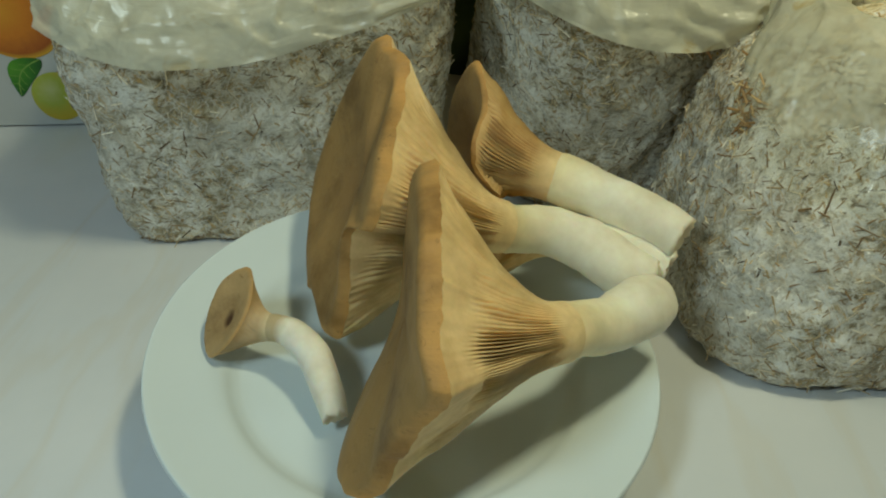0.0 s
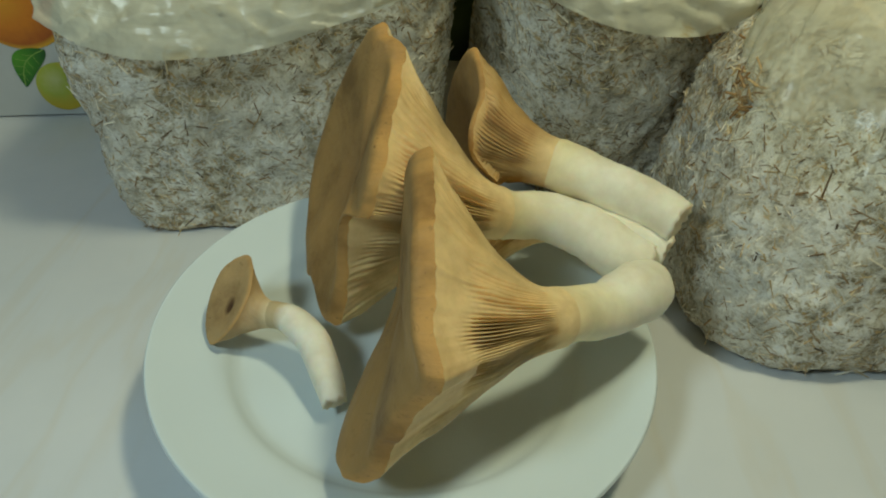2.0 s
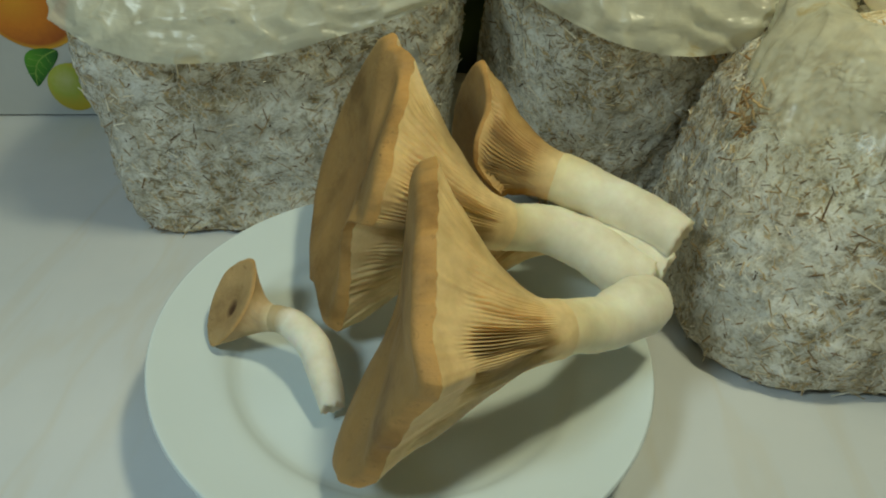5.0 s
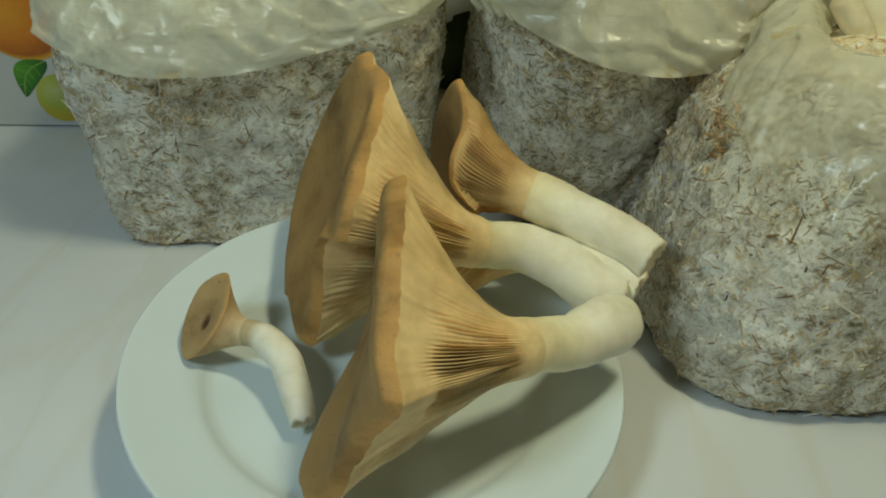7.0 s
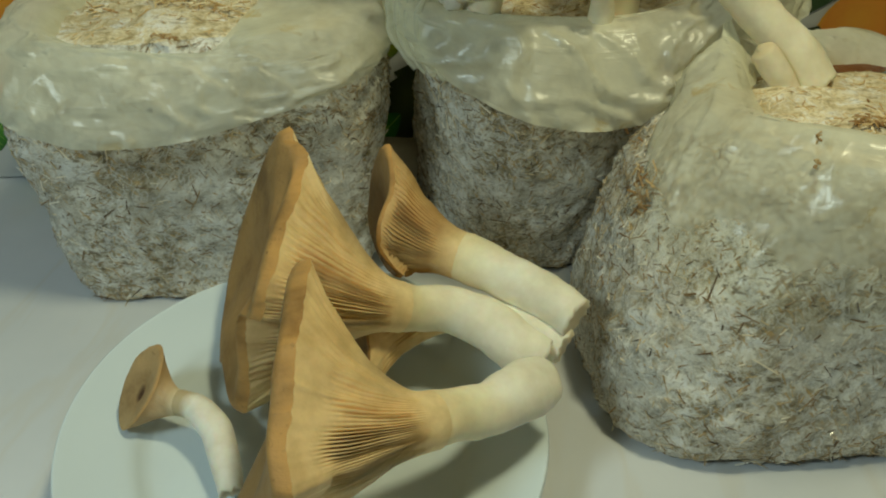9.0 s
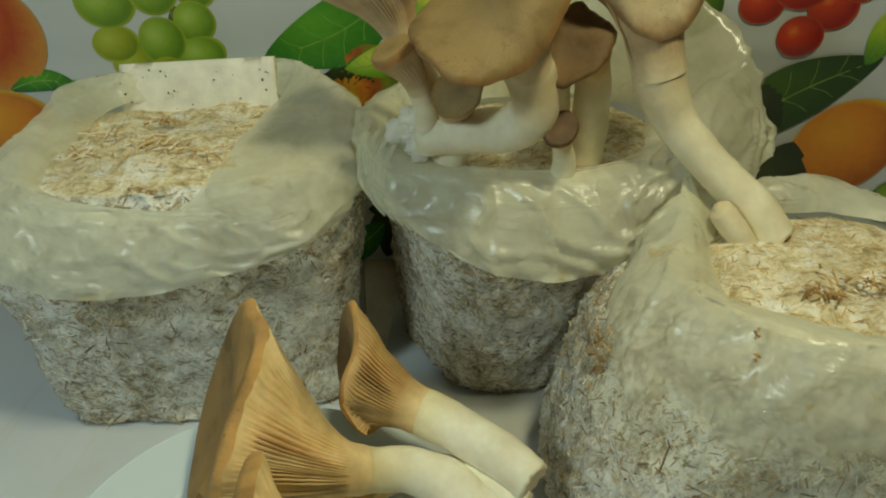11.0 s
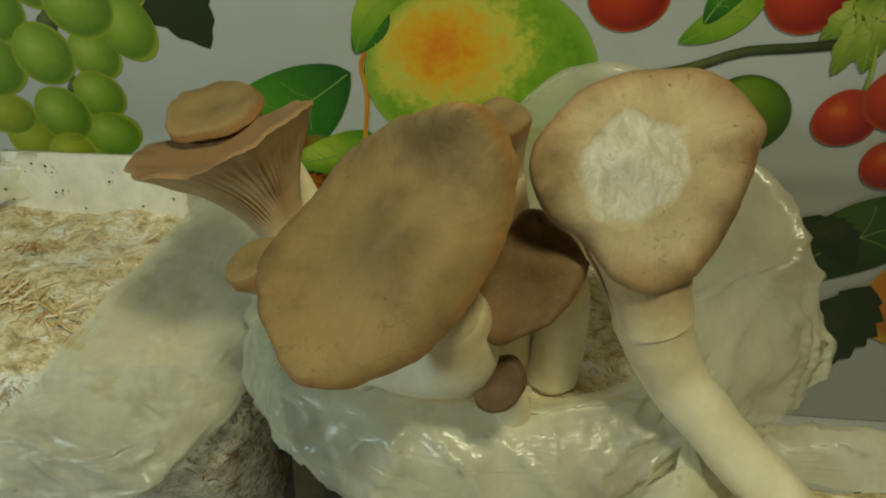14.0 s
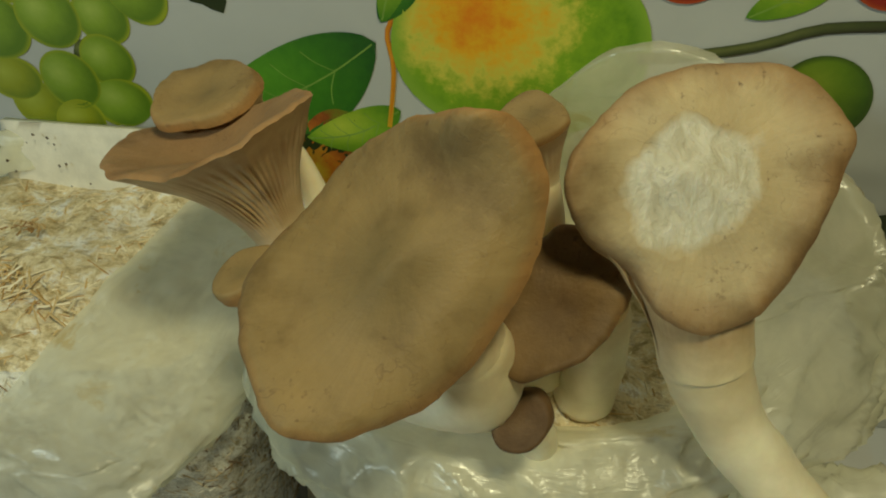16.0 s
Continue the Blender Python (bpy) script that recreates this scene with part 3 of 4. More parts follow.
print_cloth = thing("fruit_print_cloth", (0, 0.612, 0.0), "white cloth printed with grapes, cherries and peaches, hung on the wall", "cloth")
rows = [[(x, wall_y(x, z), z) for x in np.linspace(-0.72, 0.72, 241)] for z in np.linspace(0.0, 0.80, 161)]
part("cloth_sheet", grid_mesh("cloth_sheet", rows, False), CLOTH_WHITE, print_cloth)
LAYER = [0.0004]


def motif(name, outline, centre, material, reach=None):
    """A flat printed shape on the cloth, from its outline in wall coordinates (x, z)."""
    LAYER[0] += 0.000006
    o = np.asarray(outline, dtype=float)
    c = np.asarray(centre, dtype=float)
    half = np.abs(o - c).max(axis=0)
    verts, uvs = [], []
    steps = (1.0, 0.88, 0.76, 0.64, 0.52, 0.40, 0.28, 0.15)
    for s in steps:
        for p in o:
            q = c + (p - c) * s
            verts.append((q[0], wall_y(q[0], q[1]) - LAYER[0], q[1]))
            uvs.append(tuple((q - c) / half))
    n = len(o)
    faces = [(j * n + i, j * n + (i + 1) % n, (j + 1) * n + (i + 1) % n, (j + 1) * n + i) for j in range(7) for i in range(n)]
    verts.append((c[0], wall_y(c[0], c[1]) - LAYER[0], c[1]))
    uvs.append((0, 0))
    faces += [(7 * n + i, 7 * n + (i + 1) % n, 8 * n) for i in range(n)]
    return part(name, mesh_from(name, verts, faces, uvs), material, print_cloth)


def oval(name, x, z, rx, rz, material, turn=0.0, wob=0.03):
    pts = []
    for i in range(40):
        w = 2 * math.pi * i / 40
        k = 1 + wob * math.sin(2 * w + x * 90) + 0.5 * wob * math.sin(3 * w + z * 70)
        a, b = rx * math.cos(w) * k, rz * math.sin(w) * k
        pts.append((x + a * math.cos(turn) - b * math.sin(turn), z + a * math.sin(turn) + b * math.cos(turn)))
    return motif(name, pts, (x, z), material)


def stalk(name, pts, width, material):
    line = spline(pts, 14)
    t = np.gradient(line, axis=0)
    n = np.array([unit(np.array((-v[1], v[0]))) for v in t])
    LAYER[0] += 0.000006
    verts, uvs = [], []
    for i, (p, q) in enumerate(zip(line, n)):
        for sd in (1, -1):
            e = p + q * sd * width
            verts.append((e[0], wall_y(e[0], e[1]) - LAYER[0], e[1]))
            uvs.append((i / 13 * 2 - 1, sd))
    faces = [(2 * i, 2 * i + 1, 2 * i + 3, 2 * i + 2) for i in range(13)]
    return part(name, mesh_from(name, verts, faces, uvs), material, print_cloth)


def leaf(name, x0, z0, x1, z1, width, material, teeth=0, bend=0.15):
    """A leaf from its stalk end to its tip, with toothed edges where teeth is set."""
    a, b = np.array((x0, z0)), np.array((x1, z1))
    d = b - a
    nrm = np.array((-d[1], d[0]))
    pts = []
    m = 26
    for side in (1, -1):
        for i in range(m):
            s = i / m if side == 1 else 1 - i / m
            w = width * math.sin(math.pi * s ** 0.85) ** 0.8
            if teeth:
                w *= 1 + 0.16 * (2 * ((s * teeth) % 1.0) - 1)
            spine = a + d * s + nrm * bend * math.sin(math.pi * s)
            pts.append(spine + unit(nrm) * side * max(w, 0.0004))
    made = motif(name, pts, a + d * 0.5 + nrm * bend, material)
    if material in (LEAF_GREEN, LEAF_BRIGHT, FAN, CUKE):
        spine = [a + d * s + nrm * bend * math.sin(math.pi * s) for s in (0.02, 0.25, 0.5, 0.75, 0.97)]
        stalk("leaf_vein", spine, 0.0004, VEIN)
        for s in (0.25, 0.42, 0.58, 0.74):
            root = a + d * s + nrm * bend * math.sin(math.pi * s)
            reach = 0.75 * width * math.sin(math.pi * s ** 0.85) ** 0.8
            for side in (1, -1):
                tip = root + unit(nrm) * side * reach + d * 0.10
                stalk("leaf_vein", [root, root + (tip - root) * 0.5 + d * 0.015, tip], 0.00022, VEIN)
    return made


# grapes and their leaf
leaf("printed_leaf", -0.098, 0.335, -0.052, 0.246, 0.026, LEAF_DARK, 9, 0.0)
oval("printed_stalk", -0.137, 0.258, 0.006, 0.007, BRANCH, 0.2, 0.2)
oval("printed_stalk", -0.133, 0.221, 0.005, 0.006, BRANCH, 0.2, 0.2)
for gx, gz, rx, rz, yellow in (
        (-0.171, 0.287, .017, .015, 1), (-0.155, 0.305, .017, .016, 0), (-0.120, 0.306, .017, .016, 0), (-0.139, 0.284, .016, .018, 0),
        (-0.108, 0.291, .017, .014, 0), (-0.093, 0.279, .013, .013, 0), (-0.189, 0.257, .014, .015, 1), (-0.117, 0.240, .013, .014, 0),
        (-0.095, 0.256, .0145, .017, 0), (-0.168, 0.263, .018, .017, 0), (-0.118, 0.267, .017, .017, 0), (-0.169, 0.187, .014, .013, 1),
        (-0.179, 0.202, .015, .012, 1), (-0.180, 0.232, .019, .018, 0), (-0.121, 0.216, .013, .014, 0), (-0.120, 0.192, .016, .013, 0),
        (-0.146, 0.239, .0165, .016, 0), (-0.146, 0.203, .0155, .0155, 0), (-0.147, 0.178, .014, .012, 1)):
    oval("printed_grape", gx, gz, rx * 1.1, rz * 1.1, GRAPE_YELLOW if yellow else GRAPE, 0.3)
# the fruit beyond the first bag
oval("printed_peach", -0.262, 0.208, 0.034, 0.040, RED_ORANGE)
oval("printed_peach", -0.274, 0.140, 0.040, 0.030, ORANGE)
leaf("printed_leaf", -0.262, 0.170, -0.205, 0.166, 0.008, LEAF_GREEN)
oval("printed_orange", -0.312, 0.085, 0.036, 0.030, ORANGE)
leaf("printed_leaf", -0.300, 0.054, -0.322, 0.024, 0.010, LEAF_GREEN, 0, -0.2)
oval("printed_lemon", -0.294, 0.024, 0.021, 0.019, LEMON, 0.4)
# leaf and mango in the middle
leaf("printed_leaf", 0.002, 0.188, -0.066, 0.146, 0.018, LEAF_DARK, 0, 0.1)
oval("printed_mango", -0.010, 0.145, 0.028, 0.052, MANGO, -0.15)
leaf("printed_leaf", 0.020, 0.236, -0.076, 0.190, 0.024, LEAF_GREEN, 0, 0.08)
leaf("printed_leaf", 0.030, 0.200, -0.020, 0.180, 0.012, LEAF_BRIGHT, 0, 0.1)
leaf("printed_leaf", 0.026, 0.100, 0.000, 0.018, 0.024, LEAF_DARK, 7, 0.0)
leaf("printed_leaf", 0.000, 0.050, -0.060, 0.024, 0.014, LEAF_GREEN)
# big green peach
stalk("printed_stalk", [(0.024, 0.190), (0.028, 0.222), (0.026, 0.240), (0.030, 0.252), (0.024, 0.262)], 0.0012, ORANGE)
oval("printed_peach", 0.087, 0.238, 0.058, 0.050, PEACH, 0.1, 0.02)
leaf("printed_leaf", 0.024, 0.246, 0.031, 0.288, 0.009, LEAF_GREEN, 0, -0.15)
leaf("printed_leaf", 0.024, 0.246, 0.062, 0.283, 0.008, LEAF_BRIGHT, 0, 0.2)
oval("printed_orange", -0.004, 0.306, 0.030, 0.025, ORANGE)
oval("printed_orange", 0.055, 0.306, 0.028, 0.024, ORANGE)
stalk("printed_stalk", [(0.080, 0.286), (0.095, 0.292), (0.115, 0.305)], 0.0016, BRANCH)
# cherries with branch and leaves
stalk("printed_stalk", [(0.140, 0.236), (0.165, 0.240), (0.190, 0.246), (0.213, 0.255), (0.240, 0.258), (0.270, 0.262)], 0.0026, BRANCH)
oval("printed_lime", 0.221, 0.221, 0.021, 0.023, LIME, 0.5)
for cx, cz, r in ((0.187, 0.297, .016), (0.156, 0.280, .0185), (0.130, 0.297, .015)):
    oval("printed_cherry", cx, cz, r, r * 0.94, CHERRY)
leaf("printed_leaf", 0.182, 0.258, 0.222, 0.300, 0.009, LEAF_BRIGHT, 0, -0.1)
leaf("printed_leaf", 0.192, 0.268, 0.218, 0.296, 0.007, LEAF_GREEN, 0, 0.1)
for cx, cz, r in ((0.262, 0.292, .018), (0.236, 0.282, .019)):
    oval("printed_cherry", cx, cz, r, r * 0.94, CHERRY)
for tip in ((0.246, 0.262), (0.256, 0.244), (0.270, 0.246), (0.282, 0.258)):
    leaf("printed_leaf", 0.268, 0.284, tip[0], tip[1], 0.008, FAN, 4, 0.0)
stalk("printed_stalk", [(0.283, 0.300), (0.287, 0.270), (0.290, 0.245)], 0.0011, FAN)
stalk("printed_stalk", [(0.296, 0.300), (0.306, 0.270), (0.310, 0.236)], 0.0011, FAN)
stalk("printed_stalk", [(0.272, 0.262), (0.274, 0.245), (0.272, 0.232)], 0.0010, FAN)
for cx, cz, r in ((0.318, 0.218, .018), (0.269, 0.222, .0165), (0.334, 0.236, .017), (0.295, 0.234, .0205), (0.299, 0.197, .016)):
    oval("printed_cherry", cx, cz, r, r * 0.94, CHERRY)
# long dark leaf and mango at the far side
oval("printed_mango", 0.352, 0.110, 0.044, 0.038, ORANGE, 0.4)
leaf("printed_leaf", 0.255, 0.118, 0.362, 0.180, 0.024, CUKE, 0, 0.05)
leaf("printed_leaf", 0.312, 0.116, 0.292, 0.038, 0.022, LEAF_DARK, 7, 0.0)
leaf("printed_leaf", 0.262, 0.160, 0.300, 0.128, 0.012, LEAF_DARK, 8, 0.1)
oval("printed_lime", 0.402, 0.062, 0.022, 0.020, LIME)
leaf("printed_leaf", 0.350, 0.175, 0.385, 0.225, 0.012, LEAF_BRIGHT, 0, 0.1)


# ---- grow bags ----
def ring_at(cx, cy, a, b, power, turn, z, count, seed, rough, dents=1.0, crumple=0.0):
    """One level of a bulging block with rounded corners."""
    out = []
    for i in range(count):
        w = 2 * math.pi * i / count
        c, s = math.cos(w), math.sin(w)
        r = (abs(c) ** power + abs(s) ** power) ** (-1 / power)
        x, y = a * r * c, b * r * s
        p = np.array((cx + x * math.cos(turn) - y * math.sin(turn), cy + x * math.sin(turn) + y * math.cos(turn), z))
        d = unit(np.array((p[0] - cx, p[1] - cy, 0)))
        k = dents * (0.0045 * fuzz(p, 22, seed) + 0.0022 * fuzz(p, 60, seed + 4) + rough * fuzz(p, 190, seed + 9))
        if crumple:
            k += crumple * (max(0.0, 1 - 5 * abs(fuzz(p * (1, 1, 1.6), 55, seed + 20))) + 0.6 * max(0.0, 1 - 6 * abs(fuzz(p * (1.4, 1, 1), 95, seed + 31))))
        out.append(p + d * k)
    return np.array(out)


def block_rows(levels, count, seed, rough, grow=0.0, steps=40, crumple=0.0):
    """Rings between the levels (z, cx, cy, a, b, power, turn)."""
    s = spline(levels, steps)
    return [ring_at(q[1], q[2], q[3] + grow, q[4] + grow, q[5], q[6], q[0], count, seed, rough, 1.0, crumple) for q in s]


def straw_mesh(rows, count, seed, low, high, out=0.0):
    """Many short bits of straw lying on the block's face."""
    rng = random.Random(seed)
    k, n = len(rows), len(rows[0])
    verts, faces = [], []
    for _ in range(count):
        j, i = int(rng.uniform(low, high) * (k - 2)), rng.randrange(n)
        p = rows[j][i] + (rows[j + 1][(i + 1) % n] - rows[j][i]) * rng.random()
        du = unit(rows[j][(i + 1) % n] - rows[j][i])
        dv = unit(rows[j + 1][i] - rows[j][i])
        nor = unit(np.cross(du, dv))
        w = rng.uniform(0.0, math.pi)
        d = unit(du * math.cos(w) + dv * math.sin(w) + nor * rng.uniform(-0.12, 0.12))
        e = np.cross(nor, d)
        ln, wd = rng.uniform(0.0008, 0.0034) * (2.2 if rng.random() < 0.14 else 1.0), rng.uniform(0.00018, 0.00045)
        p = p + nor * out
        b = len(verts)
        for s in (-1, 1):
            for u, v in ((1, 0), (0, 0.8), (-1, 0), (0, -0.8)):
                verts.append(p + d * s * ln + e * u * wd + nor * v * wd + nor * 0.15 * ln * (s * 0.3))
        faces += [(b, b + 1, b + 5, b + 4), (b + 1, b + 2, b + 6, b + 5), (b + 2, b + 3, b + 7, b + 6), (b + 3, b, b + 4, b + 7), (b, b + 3, b + 2, b + 1), (b + 4, b + 5, b + 6, b + 7)]
    return mesh_from("straw", verts, faces, None, False)


def top_rows(edge, rise, seed, steps=12):
    """The top of the block, from its edge to the middle."""
    c = edge.mean(axis=0)
    out = []
    for j in range(steps):
        s = j / (steps - 1) * 0.98
        row = []
        for p in edge:
            q = p + (c - p) * s
            q = q + np.array((0, 0, rise * math.sin(math.pi / 2 * min(1, s * 1.6)) + (0.005 * fuzz(q, 45, seed) + 0.002 * fuzz(q, 140, seed)) * min(1, s * 4)))
            row.append(q)
        out.append(row)
    return out


def collar_mesh(columns, seed, wrinkle, count=300):
    """A folded-over rim of film. Each column: a point inside the bag, the crest, and the hanging edge."""
    col = spline([sum(map(list, c), []) for c in columns], count, True)
    rows = []
    for j in range(34):
        s = j / 33
        row = []
        for i, c in enumerate(col):
            a, b, d = c[:3], c[3:6], c[6:9]
            if s < 0.42:
                u = s / 0.42
                q = a + (b - a) * u + np.array((0, 0, 0.004 * math.sin(math.pi * u)))
            else:
                u = (s - 0.42) / 0.58
                out = unit(np.array((d[0] - a[0], d[1] - a[1], 0)))
                q = b + (d - b) * u + out * 0.006 * math.sin(math.pi * u) + np.array((0, 0, 0.003 * math.sin(math.pi * min(1, u * 2))))
            w = i / count * 2 * math.pi
            ring = np.array((math.cos(w) * 2.2, math.sin(w) * 2.2, 0.0))
            fold = 1.2 * fuzz(ring + np.array((0, 0, s * 3.0)), 1.0, seed) + 0.6 * fuzz(ring * 2.2 + np.array((0, 0, s * 7.0 + 1.5 * math.sin(w * 2))), 1.0, seed + 2)
            crease = max(0.0, 1 - 6 * abs(fuzz(ring * 1.3 + np.array((0, 0, s * 5.0 + 0.8 * math.sin(w * 3))), 1.0, seed + 5)))
            dirn = unit(np.array((d[0] - a[0], d[1] - a[1], 0.012)))
            fine = max(0.0, 1 - 7 * abs(fuzz(ring * 2.6 + np.array((0, 0, s * 8.0 + 1.2 * math.sin(w * 5))), 1.0, seed + 8)))
            q = q + dirn * wrinkle * (fold * 0.8 + crease * 0.75 + fine * 0.30) * (0.35 + 0.65 * min(1, s * 2))
            row.append(q)
        rows.append(row)
    return grid_mesh("collar", rows, True)


def grow_bag(label, levels, seed, columns, straws, rise, wrinkle, rim_mat=None):
    base = (levels[0][1], levels[0][2], 0.0)
    ob = thing("mushroom_grow_bag", base, label, "grow bag", "grow bags on the table")
    rows = block_rows(levels, 220, seed, 0.0010, 0.0, 60, 0.0019)
    part("substrate_block", grid_mesh("substrate_block", rows, True, True, False), SUBSTRATE, ob, "straw substrate under tight crumpled clear film")
    part("substrate_top", grid_mesh("substrate_top", top_rows(rows[-1], rise, seed), True, False, True), SUBSTRATE_TOP, ob)
    bits = part("straw", straw_mesh(rows, straws, seed, 0.02, 0.98), STRAW, ob)
    tagged(bits, "", "", "", "stuff")
    tops = part("straw", straw_mesh([np.array(r) for r in top_rows(rows[-1], rise, seed)], straws // 8, seed + 1, 0.0, 0.8), STRAW_GOLD, ob)
    tagged(tops, "", "", "", "stuff")
    part("collar", collar_mesh(columns, seed, wrinkle), rim_mat or FILM_MILKY, ob, "milky folded rim of plastic film")
    return ob


bag_a = grow_bag("clear plastic bag of white straw substrate, milky rim folded down", [
    (0.0006, -0.110, 0.500, 0.088, 0.066, 5.0, 0.17), (0.006, -0.110, 0.499, 0.094, 0.072, 5.0, 0.17), (0.05, -0.110, 0.495, 0.101, 0.075, 5.0, 0.19),
    (0.11, -0.109, 0.490, 0.107, 0.079, 5.0, 0.21), (0.140, -0.107, 0.489, 0.105, 0.078, 5.0, 0.21), (0.166, -0.104, 0.489, 0.090, 0.070, 4.0, 0.20)], 11, [
    ((-0.152, 0.418, 0.164), (-0.164, 0.404, 0.166), (-0.156, 0.384, 0.122)),
    ((-0.114, 0.402, 0.162), (-0.112, 0.394, 0.164), (-0.100, 0.380, 0.124)),
    ((-0.080, 0.398, 0.164), (-0.062, 0.388, 0.166), (-0.055, 0.381, 0.136)),
    ((-0.067, 0.436, 0.173), (-0.012, 0.404, 0.166), (-0.012, 0.396, 0.148)),
    ((-0.063, 0.480, 0.176), (0.002, 0.468, 0.176), (0.004, 0.466, 0.142)),
    ((-0.056, 0.525, 0.178), (-0.012, 0.520, 0.190), (-0.002, 0.530, 0.140)),
    ((-0.060, 0.544, 0.180), (-0.046, 0.548, 0.200), (-0.040, 0.562, 0.140)),
    ((-0.110, 0.548, 0.176), (-0.110, 0.558, 0.194), (-0.110, 0.568, 0.140)),
    ((-0.160, 0.540, 0.174), (-0.180, 0.540, 0.192), (-0.190, 0.550, 0.140)),
    ((-0.166, 0.490, 0.172), (-0.190, 0.480, 0.184), (-0.196, 0.480, 0.138)),
    ((-0.166, 0.440, 0.168), (-0.192, 0.428, 0.172), (-0.200, 0.405, 0.138))], 5600, 0.006, 0.0045)


def slab(name, corners, thick, material, parent, label=""):
    """A thin bent slab between four corners: low a, low b, high b, high a."""
    p = [np.array(c, dtype=float) for c in corners]
    nor = unit(np.cross(p[1] - p[0], p[3] - p[0]))
    front, back = [], []
    for j in range(9):
        v = j / 8
        row_f, row_b = [], []
        for i in range(25):
            u = i / 24
            q = (p[0] * (1 - u) + p[1] * u) * (1 - v) + (p[3] * (1 - u) + p[2] * u) * v
            q = q + nor * (0.0012 * fuzz(q, 60, 3) + 0.002 * math.sin(math.pi * v))
            row_f.append(q)
            row_b.append(q - nor * thick)
        front.append(row_f)
        back.append(row_b)
    loops = [f + b[::-1] for f, b in zip(front, back)]
    return part(name, grid_mesh(name, loops, True, True, True), material, parent, label)


def dot(name, at, r, nor, material, parent, seed):
    """A small flat crumb lying on a surface."""
    nor = unit(np.array(nor, dtype=float))
    a1 = unit(np.cross(nor, (0.3, 0.2, 0.9)))
    a2 = np.cross(nor, a1)
    rows = []
    for s, h in ((1.0, 0.0), (0.8, 0.35), (0.3, 0.5)):
        rows.append([np.array(at) + (a1 * math.cos(w) * (1 + 0.4 * math.sin(seed + 2 * w)) + a2 * math.sin(w)) * r * s + nor * h * r for w in np.linspace(0, 2 * math.pi, 9)[:-1]])
    return part(name, grid_mesh(name, rows, True, False, True), material, parent)


panel = slab("mycelium_panel", ((-0.166, 0.546, 0.160), (-0.056, 0.541, 0.163), (-0.058, 0.548, 0.203), (-0.164, 0.552, 0.197)), 0.004, MYCELIUM, bag_a, "flat white mycelium panel with dark specks")
rng = random.Random(5)
for _ in range(26):
    u, v = rng.random(), rng.uniform(0.05, 0.95)
    dot("speck", (-0.162 + 0.102 * u, 0.5435 + 0.006 * v - 0.004, 0.163 + 0.036 * v), rng.uniform(0.0003, 0.0009), (0, -1, 0.2), SPECK, bag_a, u * 9)
slab("film_fold", ((-0.002, 0.492, 0.001), (0.010, 0.498, 0.001), (0.022, 0.522, 0.066), (-0.002, 0.505, 0.075)), 0.0012, CARD, bag_a, "brownish folded flap of film")

bag_b = grow_bag("clear plastic bag of straw substrate with mushrooms growing on top", [
    (0.0006, 0.100, 0.534, 0.066, 0.064, 2.8, 0.5), (0.006, 0.100, 0.532, 0.072, 0.070, 2.8, 0.5), (0.05, 0.102, 0.520, 0.077, 0.074, 2.7, 0.5),
    (0.11, 0.104, 0.504, 0.081, 0.076, 2.7, 0.45), (0.145, 0.106, 0.498, 0.081, 0.074, 2.7, 0.4), (0.166, 0.108, 0.496, 0.076, 0.068, 2.7, 0.4)], 23, [
    ((0.050, 0.452, 0.172), (0.036, 0.428, 0.176), (0.034, 0.420, 0.150)),
    ((0.088, 0.438, 0.170), (0.088, 0.416, 0.174), (0.090, 0.398, 0.128)),
    ((0.138, 0.440, 0.172), (0.146, 0.420, 0.172), (0.148, 0.406, 0.126)),
    ((0.166, 0.452, 0.176), (0.184, 0.438, 0.184), (0.180, 0.426, 0.156)),
    ((0.172, 0.480, 0.178), (0.214, 0.478, 0.206), (0.232, 0.470, 0.150)),
    ((0.172, 0.500, 0.180), (0.226, 0.496, 0.222), (0.242, 0.488, 0.165)),
    ((0.150, 0.530, 0.182), (0.186, 0.525, 0.256), (0.222, 0.545, 0.170)),
    ((0.110, 0.545, 0.178), (0.135, 0.540, 0.268), (0.140, 0.575, 0.160)),
    ((0.070, 0.545, 0.172), (0.088, 0.540, 0.225), (0.060, 0.572, 0.150)),
    ((0.045, 0.520, 0.172), (0.022, 0.520, 0.192), (0.014, 0.530, 0.150)),
    ((0.042, 0.480, 0.172), (0.016, 0.462, 0.186), (0.016, 0.456, 0.158))], 5200, 0.004, 0.005, FILM_OPEN)

